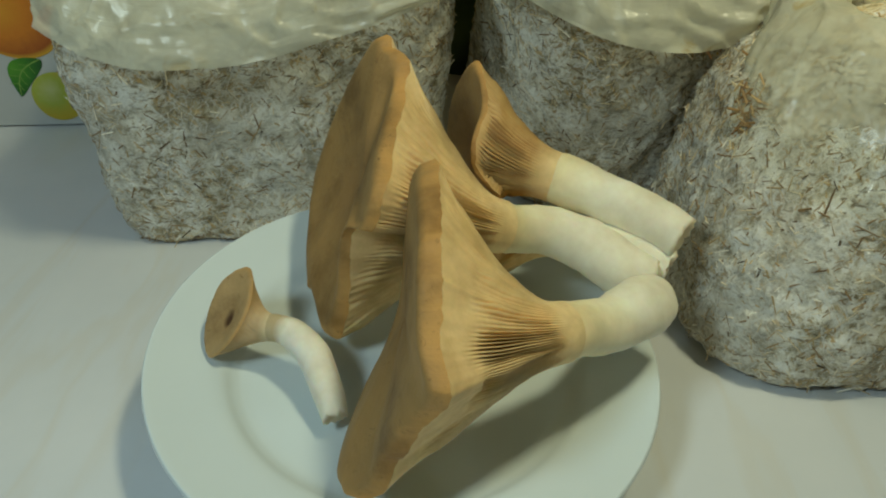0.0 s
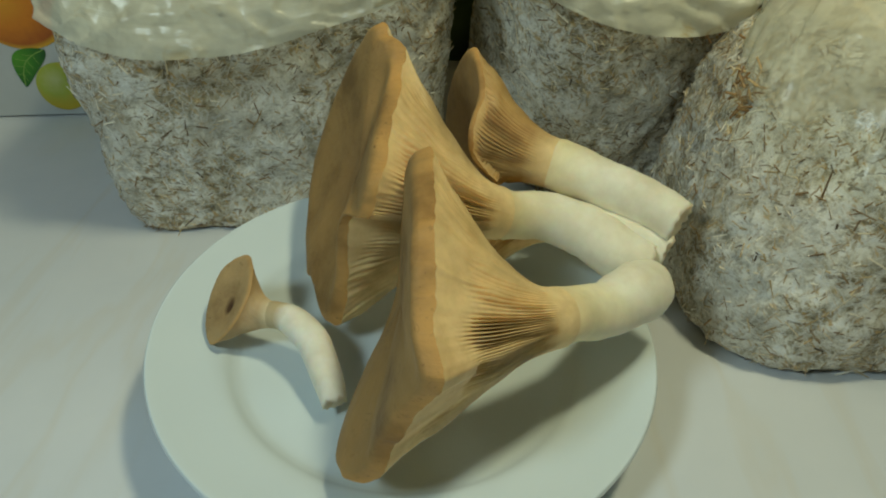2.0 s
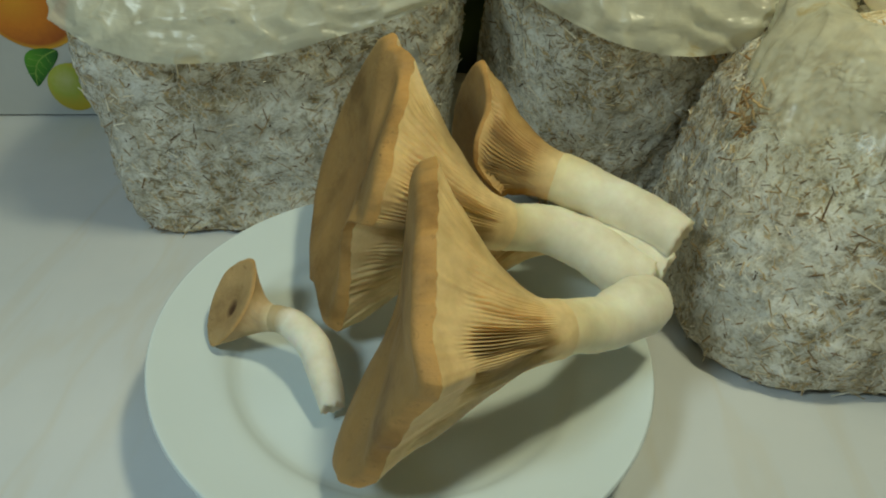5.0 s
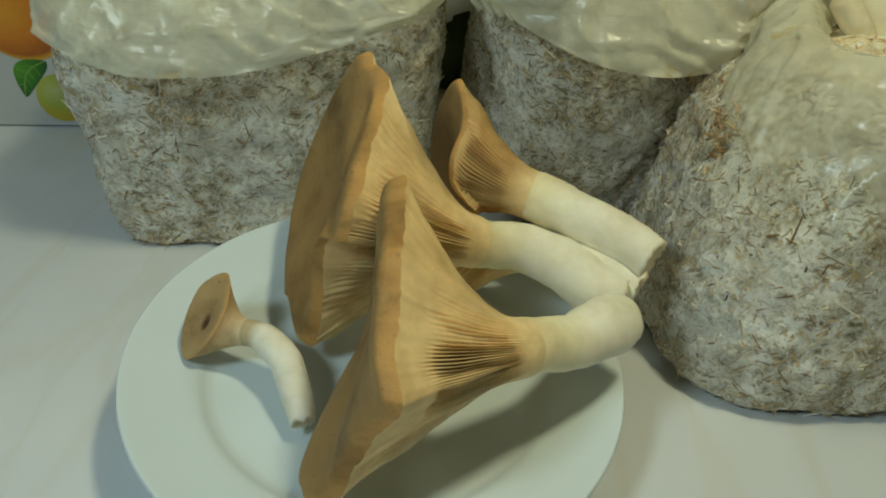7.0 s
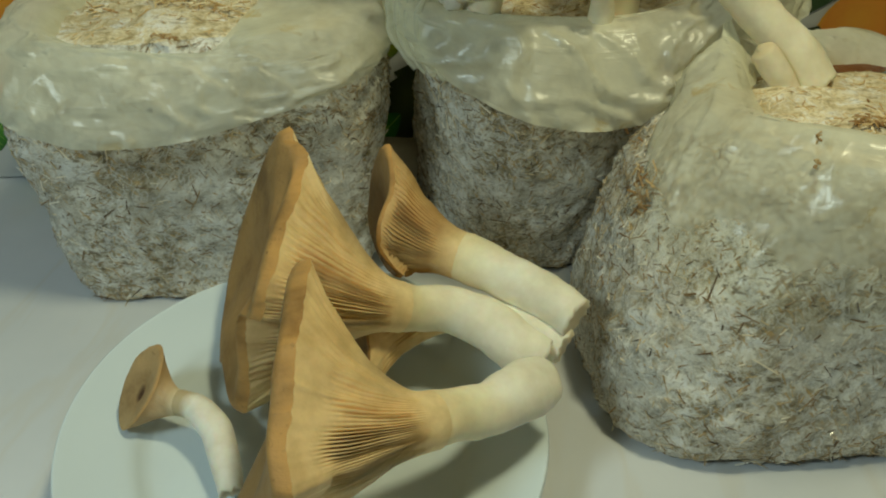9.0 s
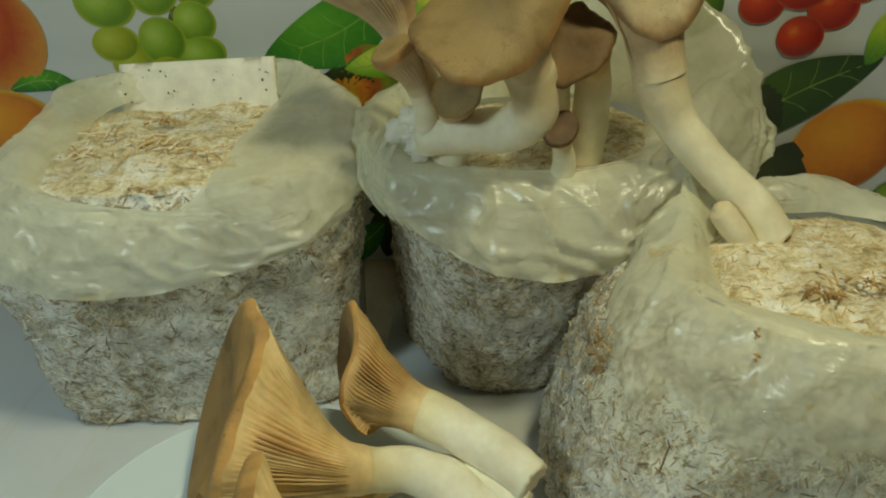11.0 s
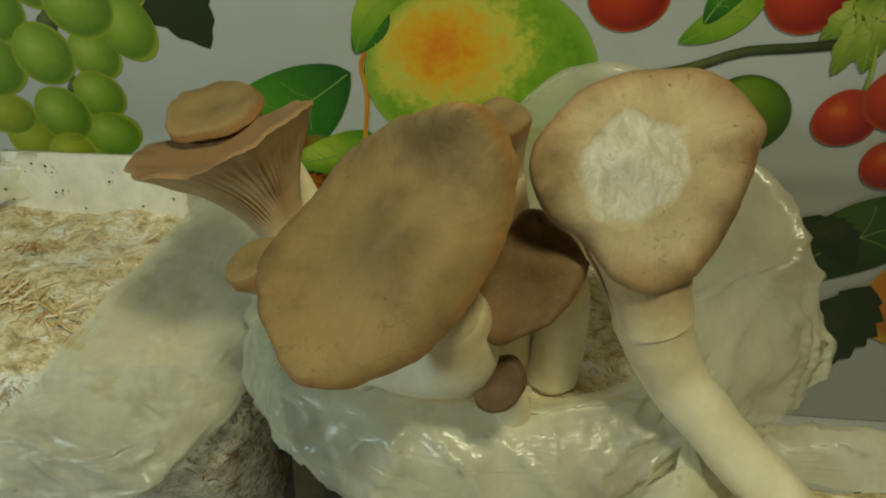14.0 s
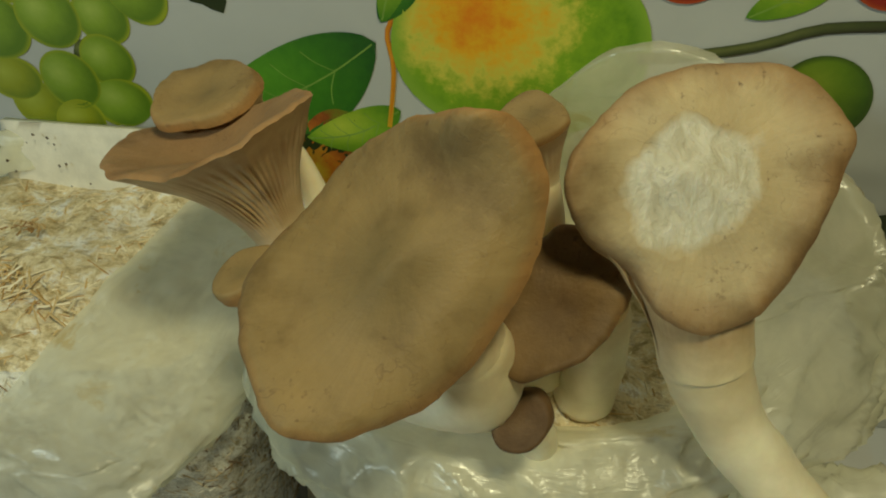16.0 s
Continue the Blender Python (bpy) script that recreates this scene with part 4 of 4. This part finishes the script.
bag_c = grow_bag("slumped clear plastic bag of straw substrate with loose milky rim", [
    (0.0006, 0.214, 0.366, 0.082, 0.070, 3.2, 0.1), (0.008, 0.212, 0.366, 0.094, 0.080, 3.2, 0.1), (0.05, 0.212, 0.366, 0.095, 0.083, 3.0, 0.1),
    (0.095, 0.220, 0.370, 0.092, 0.080, 3.0, 0.1), (0.125, 0.232, 0.374, 0.082, 0.070, 3.0, 0.1), (0.142, 0.242, 0.378, 0.066, 0.058, 3.0, 0.1)], 37, [
    ((0.196, 0.398, 0.150), (0.186, 0.416, 0.168), (0.150, 0.392, 0.122)),
    ((0.192, 0.384, 0.150), (0.172, 0.378, 0.158), (0.134, 0.362, 0.102)),
    ((0.192, 0.350, 0.148), (0.168, 0.330, 0.162), (0.136, 0.318, 0.098)),
    ((0.205, 0.328, 0.148), (0.196, 0.296, 0.168), (0.176, 0.272, 0.100)),
    ((0.245, 0.312, 0.148), (0.245, 0.284, 0.166), (0.240, 0.268, 0.098)),
    ((0.290, 0.330, 0.148), (0.300, 0.300, 0.166), (0.305, 0.290, 0.100)),
    ((0.302, 0.380, 0.148), (0.322, 0.376, 0.162), (0.328, 0.374, 0.110)),
    ((0.295, 0.425, 0.146), (0.314, 0.440, 0.148), (0.318, 0.450, 0.110)),
    ((0.255, 0.432, 0.148), (0.256, 0.448, 0.162), (0.256, 0.462, 0.120)),
    ((0.218, 0.428, 0.148), (0.212, 0.444, 0.156), (0.205, 0.455, 0.120))], 5000, 0.006, 0.0045, FILM_FADE)
slab("film_point", ((0.176, 0.404, 0.145), (0.200, 0.410, 0.145), (0.187, 0.422, 0.176), (0.184, 0.421, 0.176)), 0.0006, FILM_MILKY, bag_c, "raised pointed corner of milky film")


def pleat(line, width, lean, parent, seed):
    """A standing fold of thin film along a line: a narrow double sheet with a rounded crest."""
    path = spline(line, 26)
    rows = []
    for j, (p, (t, a, b)) in enumerate(zip(path, frames_along(path))):
        side = unit(np.cross(t, lean))
        k = math.sin(math.pi * (0.08 + 0.84 * j / 25))
        row = []
        for i in range(9):
            w = math.pi * i / 8
            h = width * k * (1 + 0.25 * fuzz(p, 160, seed)) * math.sin(w)
            row.append(p + np.array(lean) * h + side * 0.0016 * math.cos(w) + side * 0.0012 * fuzz(p, 120, seed + i * 0.05))
        rows.append(row)
    return part("film_pleat", grid_mesh("film_pleat", rows, False), FILM_MILKY, parent)


for k in range(4):
    dx = 0.0055 * k
    pleat([(0.016 + dx, 0.462 - 0.006 * k, 0.190 - 0.002 * k), (0.013 + dx, 0.450 - 0.006 * k, 0.176), (0.017 + dx, 0.440 - 0.006 * k, 0.160), (0.026 + dx, 0.432 - 0.006 * k, 0.146)],
          0.006, (-0.75, -0.66, 0.1), bag_b, 3 + k)

# ---- plate ----
def lathe(name, profile, centre, count=128):
    rows = []
    for r, z in profile:
        rows.append([(centre[0] + r * math.cos(2 * math.pi * i / count), centre[1] + r * math.sin(2 * math.pi * i / count), z) for i in range(count)])
    return grid_mesh(name, rows, True, False, True)


plate = thing("dinner_plate", (-0.0176, 0.2779, 0.0), "round white porcelain dinner plate on the tablecloth", "plate")
upper = spline([(0.1088, 0.0318), (0.1084, 0.0330), (0.1070, 0.0331), (0.101, 0.0312), (0.092, 0.0286), (0.082, 0.0262), (0.0775, 0.0246), (0.0735, 0.0218), (0.069, 0.0202), (0.060, 0.0198), (0.03, 0.0196), (0.004, 0.0196)], 64)
lower = spline([(0.1088, 0.0318), (0.1075, 0.0304), (0.094, 0.0262), (0.080, 0.0220), (0.066, 0.0110), (0.056, 0.0060), (0.053, 0.0004), (0.049, 0.0004), (0.047, 0.0060), (0.03, 0.0080), (0.004, 0.0080)], 48)
PLATE_TILT = Matrix.Translation((-0.0176, 0.2779, 0.0068)) @ Matrix.Scale(0.985, 4) @ Matrix.Rotation(0.1194, 4, "X") @ Matrix.Rotation(0.06, 4, "Y")
for nm, prof in (("plate_top", upper), ("plate_underside", lower)):
    me = lathe(nm, prof, (0, 0))
    me.transform(PLATE_TILT)
    part(nm, me, PORCELAIN, plate)

# ---- mushrooms on the plate ----
TAN = (CAP_TAN, GILL_TAN, STEM_WHITE)
mushroom("large tan oyster mushroom lying on its side on the plate", [
    (-0.0027, 0.2535, 0.1353), (-0.0005, 0.2354, 0.1327), (-0.0005, 0.2148, 0.1281), (-0.0002, 0.2025, 0.1197), (-0.0005, 0.1918, 0.1120), (0.0000, 0.1839, 0.1069), (0.0030, 0.1757, 0.1013), (0.0026, 0.1757, 0.0958), (-0.0032, 0.1784, 0.0868), (-0.0096, 0.1806, 0.0753), (-0.0155, 0.1843, 0.0585), (-0.0183, 0.1855, 0.0492), (-0.0292, 0.1921, 0.0390), (-0.0333, 0.2133, 0.0352), (-0.0245, 0.2396, 0.0414), (-0.0139, 0.2587, 0.0569), (-0.0088, 0.2711, 0.0729), (-0.0074, 0.2718, 0.0986), (-0.0055, 0.2659, 0.1211)],
    (-0.0096, 0.2301, 0.0866), 0.008, [(0.036, 0.228, 0.080, 0.0120), (0.050, 0.240, 0.0735, 0.0106), (0.064, 0.251, 0.067, 0.0110), (0.073, 0.260, 0.0655, 0.0122), (0.080, 0.268, 0.063, 0.0128), (0.0855, 0.275, 0.060, 0.0118)],
    TAN, 3, "mushrooms on the plate", top_side=(-0.9, -0.25, 0.1), ripple=0.0014, gill_from=0.16, depth=0.0022, gills=104, ease=22)
mushroom("large tan oyster mushroom lying on the plate, wavy torn cap margin", [
    (-0.0223, 0.3326, 0.1544), (-0.0208, 0.3277, 0.1503), (-0.0186, 0.3253, 0.1501), (-0.0127, 0.3204, 0.1480), (-0.0140, 0.3120, 0.1403), (-0.0166, 0.2873, 0.1328), (-0.0188, 0.2709, 0.1255), (-0.0204, 0.2593, 0.1200), (-0.0238, 0.2580, 0.1086), (-0.0268, 0.2593, 0.1031), (-0.0304, 0.2646, 0.1021), (-0.0335, 0.2679, 0.0979), (-0.0358, 0.2689, 0.0863), (-0.0370, 0.2683, 0.0721), (-0.0419, 0.2712, 0.0466), (-0.0495, 0.2779, 0.0441), (-0.0509, 0.2894, 0.0569), (-0.0565, 0.2973, 0.0544), (-0.0585, 0.3403, 0.0799), (-0.0453, 0.3498, 0.1120), (-0.0294, 0.3414, 0.1438)],
    (-0.0315, 0.3039, 0.0989), 0.006, [(0.018, 0.300, 0.083, 0.0130), (0.030, 0.306, 0.077, 0.0108), (0.046, 0.310, 0.074, 0.0108), (0.064, 0.308, 0.067, 0.0118), (0.078, 0.301, 0.060, 0.0122), (0.090, 0.296, 0.056, 0.0108)],
    TAN, 8, "mushrooms on the plate", top_side=(-0.9, -0.2, 0.1), waist=0.45, ripple=0.0014, depth=0.0024, gill_from=0.06, gills=116, ease=22)
mushroom("tan oyster mushroom with brown gills lying on the plate", [
    (0.017, 0.365, 0.131), (0.02, 0.345, 0.117), (0.015, 0.333, 0.108), (0.016, 0.325, 0.095), (0.025, 0.32, 0.085), (0.015, 0.345, 0.074), (0.004, 0.375, 0.081), (0.005, 0.385, 0.101), (0.011, 0.375, 0.122)],
    (0.018, 0.350, 0.096), 0.003, [(0.044, 0.339, 0.088, 0.0120), (0.058, 0.334, 0.085, 0.0118), (0.075, 0.325, 0.081, 0.0112), (0.091, 0.315, 0.077, 0.0108), (0.104, 0.305, 0.073, 0.0100)],
    (CAP_TAN, GILL_BROWN, STEM_WHITE), 14, "mushrooms on the plate", gills=70, top_side=(-0.9, -0.1, 0.1), depth=0.0027, gill_from=0.04, ease=22)
mushroom("oyster mushroom lying under the others, only its pale stem showing", [
    (0.010, 0.300, 0.072), (0.012, 0.280, 0.056), (0.004, 0.275, 0.034), (-0.006, 0.290, 0.026), (-0.010, 0.320, 0.028), (-0.002, 0.338, 0.046), (0.006, 0.325, 0.066)],
    (0.012, 0.308, 0.050), 0.002, [(0.045, 0.318, 0.066, 0.0090), (0.060, 0.317, 0.066, 0.0088), (0.084, 0.309, 0.0635, 0.0095), (0.099, 0.301, 0.0595, 0.0085)],
    TAN, 19, "mushrooms on the plate", gills=40, top_side=(-0.9, 0, 0))
mushroom("small oyster mushroom with a curved white stem lying on the plate", [
    (-0.084, 0.288, 0.069), (-0.079, 0.283, 0.068), (-0.079, 0.270, 0.060), (-0.087, 0.262, 0.049), (-0.097, 0.265, 0.039), (-0.100, 0.275, 0.046), (-0.095, 0.287, 0.060)],
    (-0.0875, 0.273, 0.052), 0.0012, [(-0.076, 0.2715, 0.0505, 0.0062), (-0.068, 0.269, 0.0515, 0.0056), (-0.061, 0.266, 0.0505, 0.0062), (-0.052, 0.258, 0.0455, 0.0068), (-0.046, 0.246, 0.0385, 0.0064), (-0.042, 0.236, 0.033, 0.0052)],
    (CAP_SMALL, GILL_PALE, STEM_SMALL), 27, "mushrooms on the plate", gills=40, depth=0.0002, waist=0.5, ripple=0.0004, top_side=(-0.9, -0.35, 0.3))

# ---- mushrooms growing from the bags ----
GREY = (CAP_GREY, GILL_PALE, STEM_BAG)
grow = "mushrooms growing from the bags"
mushroom("broad grey-brown oyster mushroom on a bent stem in the bag", [
    (0.1054, 0.3977, 0.3116), (0.1130, 0.3994, 0.3083), (0.1190, 0.4004, 0.2995), (0.1210, 0.3990, 0.2905), (0.1197, 0.3942, 0.2765), (0.1137, 0.3871, 0.2627), (0.1045, 0.3766, 0.2504), (0.0942, 0.3689, 0.2452), (0.0825, 0.3619, 0.2431), (0.0716, 0.3585, 0.2437), (0.0639, 0.3609, 0.2458), (0.0569, 0.3690, 0.2499), (0.0502, 0.3801, 0.2529), (0.0461, 0.3937, 0.2565), (0.0489, 0.4066, 0.2607), (0.0583, 0.4185, 0.2681), (0.0630, 0.4252, 0.2753), (0.0703, 0.4241, 0.2833), (0.0831, 0.4203, 0.2943), (0.0962, 0.4092, 0.3043)],
    (0.0894, 0.3841, 0.2777), 0.0055, [(0.098, 0.402, 0.244, 0.0130), (0.104, 0.408, 0.228, 0.0120), (0.104, 0.412, 0.212, 0.0125), (0.092, 0.418, 0.202, 0.0120), (0.072, 0.424, 0.198, 0.0115), (0.048, 0.432, 0.192, 0.0100)],
    GREY, 31, grow, top_side=(-0.35, -0.75, 0.55), ripple=0.0008, depth=0.0006, dish=0.004)
mushroom("funnel-shaped brown oyster mushroom growing from the bag", [
    (0.055, 0.428, 0.294), (0.048, 0.409, 0.292), (0.030, 0.403, 0.282), (0.008, 0.406, 0.276), (-0.008, 0.420, 0.270), (-0.013, 0.442, 0.266), (-0.004, 0.456, 0.264), (0.022, 0.452, 0.273), (0.044, 0.444, 0.286)],
    (0.026, 0.428, 0.270), 0.002, [(0.038, 0.432, 0.249, 0.0095), (0.042, 0.432, 0.236, 0.0080), (0.052, 0.434, 0.215, 0.0085), (0.052, 0.440, 0.190, 0.009)],
    (CAP_BROWN, GILL_PALE, STEM_BAG), 36, grow, gills=60, top_side=(-0.25, -0.05, 0.95), depth=0.0009)
mushroom("small round brown oyster mushroom cap above a larger funnel cap", [
    (-0.004, 0.447, 0.275), (0.002, 0.439, 0.273), (0.014, 0.437, 0.274), (0.027, 0.443, 0.278), (0.029, 0.455, 0.281), (0.021, 0.466, 0.281), (0.009, 0.471, 0.279), (-0.006, 0.464, 0.276)],
    (0.011, 0.455, 0.2755), 0.0045, [(0.020, 0.460, 0.268, 0.0045), (0.034, 0.462, 0.250, 0.0045), (0.048, 0.455, 0.215, 0.006), (0.052, 0.450, 0.186, 0.006)],
    GREY, 41, grow, gills=36, depth=0.0003, top_side=(-0.2, -0.5, 0.85))
mushroom("dark brown oyster mushroom cap tucked between two larger ones", [
    (0.1260, 0.4292, 0.2622), (0.1347, 0.4288, 0.2560), (0.1434, 0.4245, 0.2511), (0.1415, 0.4160, 0.2420), (0.1338, 0.4079, 0.2348), (0.1233, 0.4028, 0.2308), (0.1145, 0.4018, 0.2284), (0.1083, 0.4095, 0.2337), (0.1105, 0.4213, 0.2439), (0.1173, 0.4303, 0.2559)],
    (0.1252, 0.4172, 0.2428), 0.003, [(0.134, 0.440, 0.232, 0.0100), (0.137, 0.446, 0.215, 0.0095), (0.137, 0.450, 0.195, 0.0100), (0.135, 0.454, 0.172, 0.011)],
    (CAP_DARK, GILL_BROWN, STEM_BAG), 47, grow, top_side=(-0.2, -0.8, 0.5), gills=56)
mushroom("pale oyster mushroom with torn cap skin on a long cream stem", [
    (0.1230, 0.4121, 0.2892), (0.1264, 0.4227, 0.2941), (0.1396, 0.4407, 0.3012), (0.1596, 0.4500, 0.3032), (0.1769, 0.4518, 0.3011), (0.1917, 0.4452, 0.2899), (0.1897, 0.4366, 0.2788), (0.1855, 0.4280, 0.2684), (0.1771, 0.4161, 0.2546), (0.1630, 0.4087, 0.2484), (0.1502, 0.4098, 0.2517), (0.1413, 0.4162, 0.2593), (0.1303, 0.4135, 0.2687), (0.1246, 0.4107, 0.2802)],
    (0.1524, 0.4225, 0.2868), 0.004, [(0.164, 0.424, 0.236, 0.0145), (0.168, 0.424, 0.222, 0.0125), (0.178, 0.423, 0.202, 0.0108), (0.198, 0.418, 0.180, 0.0102), (0.216, 0.412, 0.164, 0.0108), (0.230, 0.407, 0.146, 0.0120)],
    (CAP_PALE, GILL_PALE, STEM_BAG), 52, grow, top_side=(-0.15, -0.75, 0.6), ripple=0.0008, dish=0.003, recess=0.0006, depth=0.0003, waist=0.75)
mushroom("tiny dark-capped oyster mushroom on a short white stem", [
    (0.127, 0.410, 0.206), (0.122, 0.416, 0.212), (0.113, 0.414, 0.210), (0.109, 0.408, 0.203), (0.113, 0.403, 0.198), (0.122, 0.404, 0.199)],
    (0.118, 0.408, 0.205), 0.004, [(0.119, 0.416, 0.199, 0.0050), (0.120, 0.419, 0.192, 0.0052), (0.122, 0.424, 0.182, 0.006), (0.122, 0.428, 0.170, 0.007)],
    (CAP_DEEP, GILL_BROWN, STEM_BAG), 58, grow, gills=30, depth=0.0002, ripple=0.0003, top_side=(0.0, -0.8, 0.5))

mushroom("small brown oyster mushroom cap peeping behind the broad one", [
    (0.048, 0.414, 0.246), (0.040, 0.406, 0.240), (0.031, 0.406, 0.236), (0.027, 0.413, 0.237), (0.033, 0.421, 0.243), (0.044, 0.421, 0.247)],
    (0.037, 0.411, 0.243), 0.0055, [(0.046, 0.420, 0.228, 0.006), (0.050, 0.424, 0.212, 0.006), (0.052, 0.430, 0.186, 0.007)],
    GREY, 63, grow, gills=30, depth=0.0002, ripple=0.0003, top_side=(-0.4, -0.4, 0.8))
mushroom("small brown oyster mushroom rising behind the broad cap", [
    (0.122, 0.440, 0.288), (0.114, 0.434, 0.282), (0.104, 0.436, 0.280), (0.102, 0.446, 0.284), (0.111, 0.452, 0.289)],
    (0.112, 0.442, 0.287), 0.003, [(0.114, 0.446, 0.272, 0.005), (0.118, 0.448, 0.240, 0.006), (0.120, 0.452, 0.180, 0.007)],
    GREY, 66, grow, gills=26, depth=0.0002, ripple=0.0003, top_side=(0, -0.5, 0.8))
mushroom("curled pale oyster mushroom cap under the broad one", [
    (0.078, 0.412, 0.232), (0.079, 0.404, 0.222), (0.070, 0.402, 0.214), (0.058, 0.408, 0.213), (0.054, 0.418, 0.222), (0.064, 0.422, 0.232)],
    (0.066, 0.410, 0.224), 0.003, [(0.066, 0.424, 0.212, 0.008), (0.064, 0.430, 0.200, 0.009), (0.062, 0.436, 0.180, 0.010)],
    (CAP_GREY, GILL_PALE, STEM_BAG), 71, grow, gills=36, depth=0.0003, top_side=(0.1, -0.8, 0.3))
bud = thing("mushroom_bud", (0.216, 0.399, 0.143), "stubby white mushroom bud beside the long stem", "mushroom", grow)
part("stem", stem_mesh("stem", [(0.196, 0.400, 0.168, 0.0034), (0.199, 0.400, 0.165, 0.0064), (0.206, 0.399, 0.156, 0.0068), (0.214, 0.399, 0.146, 0.0058), (0.218, 0.399, 0.140, 0.005)], 77), STEM_BAG, bud)

# loose white growth at the bag's mouth
tuft = thing("mycelium_tuft", (0.045, 0.440, 0.175), "ragged white mycelium tuft at the bag's mouth", "mycelium")
rng = random.Random(9)
for cx, cy, cz, r in ((0.046, 0.438, 0.186, 0.010), (0.036, 0.450, 0.188, 0.009), (0.060, 0.442, 0.180, 0.011), (0.040, 0.446, 0.197, 0.006)):
    rows = []
    for j in range(13):
        v = math.pi * (0.04 + 0.92 * j / 12)
        row = []
        for i in range(20):
            w = 2 * math.pi * i / 20
            d = np.array((math.sin(v) * math.cos(w), math.sin(v) * math.sin(w), math.cos(v)))
            p = np.array((cx, cy, cz)) + d * r
            row.append(p + d * r * (0.6 * fuzz(p, 120, 2) + 0.5 * fuzz(p, 380, 6)))
        rows.append(row)
    part("lump", grid_mesh("lump", rows, True, True, True), MYCELIUM, tuft)


def bits(centre, normal, spread, count, length, material, parent, seed, name="straw"):
    """A patch of straw bits lying on a face round a point."""
    rng = random.Random(seed)
    nor = unit(np.array(normal, dtype=float))
    u = unit(np.cross(nor, (0.1, 0.2, 0.97)))
    v = np.cross(nor, u)
    verts, faces = [], []
    for _ in range(count):
        p = np.array(centre) + u * rng.gauss(0, spread[0]) + v * rng.gauss(0, spread[1]) + nor * rng.uniform(0, 0.0012)
        w = rng.uniform(0, math.pi)
        d = unit(u * math.cos(w) + v * math.sin(w) + nor * rng.uniform(-0.25, 0.25))
        e = np.cross(nor, d)
        ln, wd = length * rng.uniform(0.4, 1.3), rng.uniform(0.0003, 0.0007)
        k = len(verts)
        for s in (-1, 1):
            for x, y in ((1, 0), (0, 0.8), (-1, 0), (0, -0.8)):
                verts.append(p + d * s * ln + e * x * wd + nor * y * wd)
        faces += [(k, k + 1, k + 5, k + 4), (k + 1, k + 2, k + 6, k + 5), (k + 2, k + 3, k + 7, k + 6), (k + 3, k, k + 4, k + 7), (k, k + 3, k + 2, k + 1), (k + 4, k + 5, k + 6, k + 7)]
    ob = part(name, mesh_from(name, verts, faces, None, False), material, parent)
    return tagged(ob, "", "", "", "stuff")


STRAW_DARK = mat_straw("dark_straw_bits", [(0.0, (0.05, 0.03, 0.015)), (0.4, (0.16, 0.08, 0.03)), (0.8, (0.34, 0.18, 0.07)), (1.0, (0.50, 0.32, 0.14))])
STRAW_RUST = mat_straw("rusty_straw_bits", [(0.0, (0.24, 0.12, 0.035)), (0.5, (0.40, 0.24, 0.085)), (1.0, (0.58, 0.42, 0.20))])
bits((0.170, 0.428, 0.142), (0.4, -0.9, 0.1), (0.010, 0.012), 130, 0.004, STRAW_DARK, bag_b, 1)
bits((0.150, 0.424, 0.128), (0.2, -0.9, 0.0), (0.012, 0.006), 60, 0.005, STRAW_DARK, bag_b, 2)
bits((0.094, 0.458, 0.030), (0.0, -0.95, -0.2), (0.007, 0.006), 34, 0.003, STRAW_DARK, bag_b, 3)
bits((0.136, 0.345, 0.110), (-0.85, -0.5, 0.15), (0.004, 0.010), 60, 0.0028, STRAW_RUST, bag_c, 4)
bits((0.133, 0.340, 0.070), (-0.9, -0.4, 0.0), (0.003, 0.012), 40, 0.0028, STRAW_RUST, bag_c, 5)
for sx, sy, sz, r in ((-0.103, 0.385, 0.143, 0.0011), (-0.150, 0.396, 0.131, 0.0007), (-0.060, 0.384, 0.150, 0.0006), (-0.120, 0.388, 0.128, 0.0006), (-0.170, 0.402, 0.160, 0.0006)):
    dot("speck", (sx, sy - 0.004, sz), r, (0, -1, 0.3), SPECK, bag_a, sx * 40)
bits((-0.116, 0.497, 0.177), (0, -0.1, 1), (0.0035, 0.002), 30, 0.0022, STRAW_RUST, bag_a, 6)
bits((-0.150, 0.455, 0.172), (0, -0.1, 1), (0.004, 0.003), 24, 0.004, STRAW_GOLD, bag_a, 7)
bits((-0.110, 0.466, 0.175), (0, -0.1, 1), (0.022, 0.004), 80, 0.006, STRAW_GOLD, bag_a, 8)
bits((-0.100, 0.412, 0.170), (0, -0.1, 1), (0.006, 0.0015), 24, 0.002, STRAW_RUST, bag_a, 9)
bits((0.232, 0.345, 0.151), (0, -0.1, 1), (0.008, 0.003), 40, 0.0025, STRAW_RUST, bag_c, 10)
bits((0.262, 0.352, 0.151), (0, -0.1, 1), (0.012, 0.003), 50, 0.0025, STRAW_RUST, bag_c, 11)
for seed, (px, py, pz) in enumerate(((0.185, 0.2885, 0.168), (0.186, 0.287, 0.159), (0.186, 0.285, 0.150))):
    bits((px, py, pz), (-0.1, -0.9, 0.4), (0.0005, 0.0012), 8, 0.0007, STRAW_RUST, bag_c, 20 + seed, "rusty_fleck")
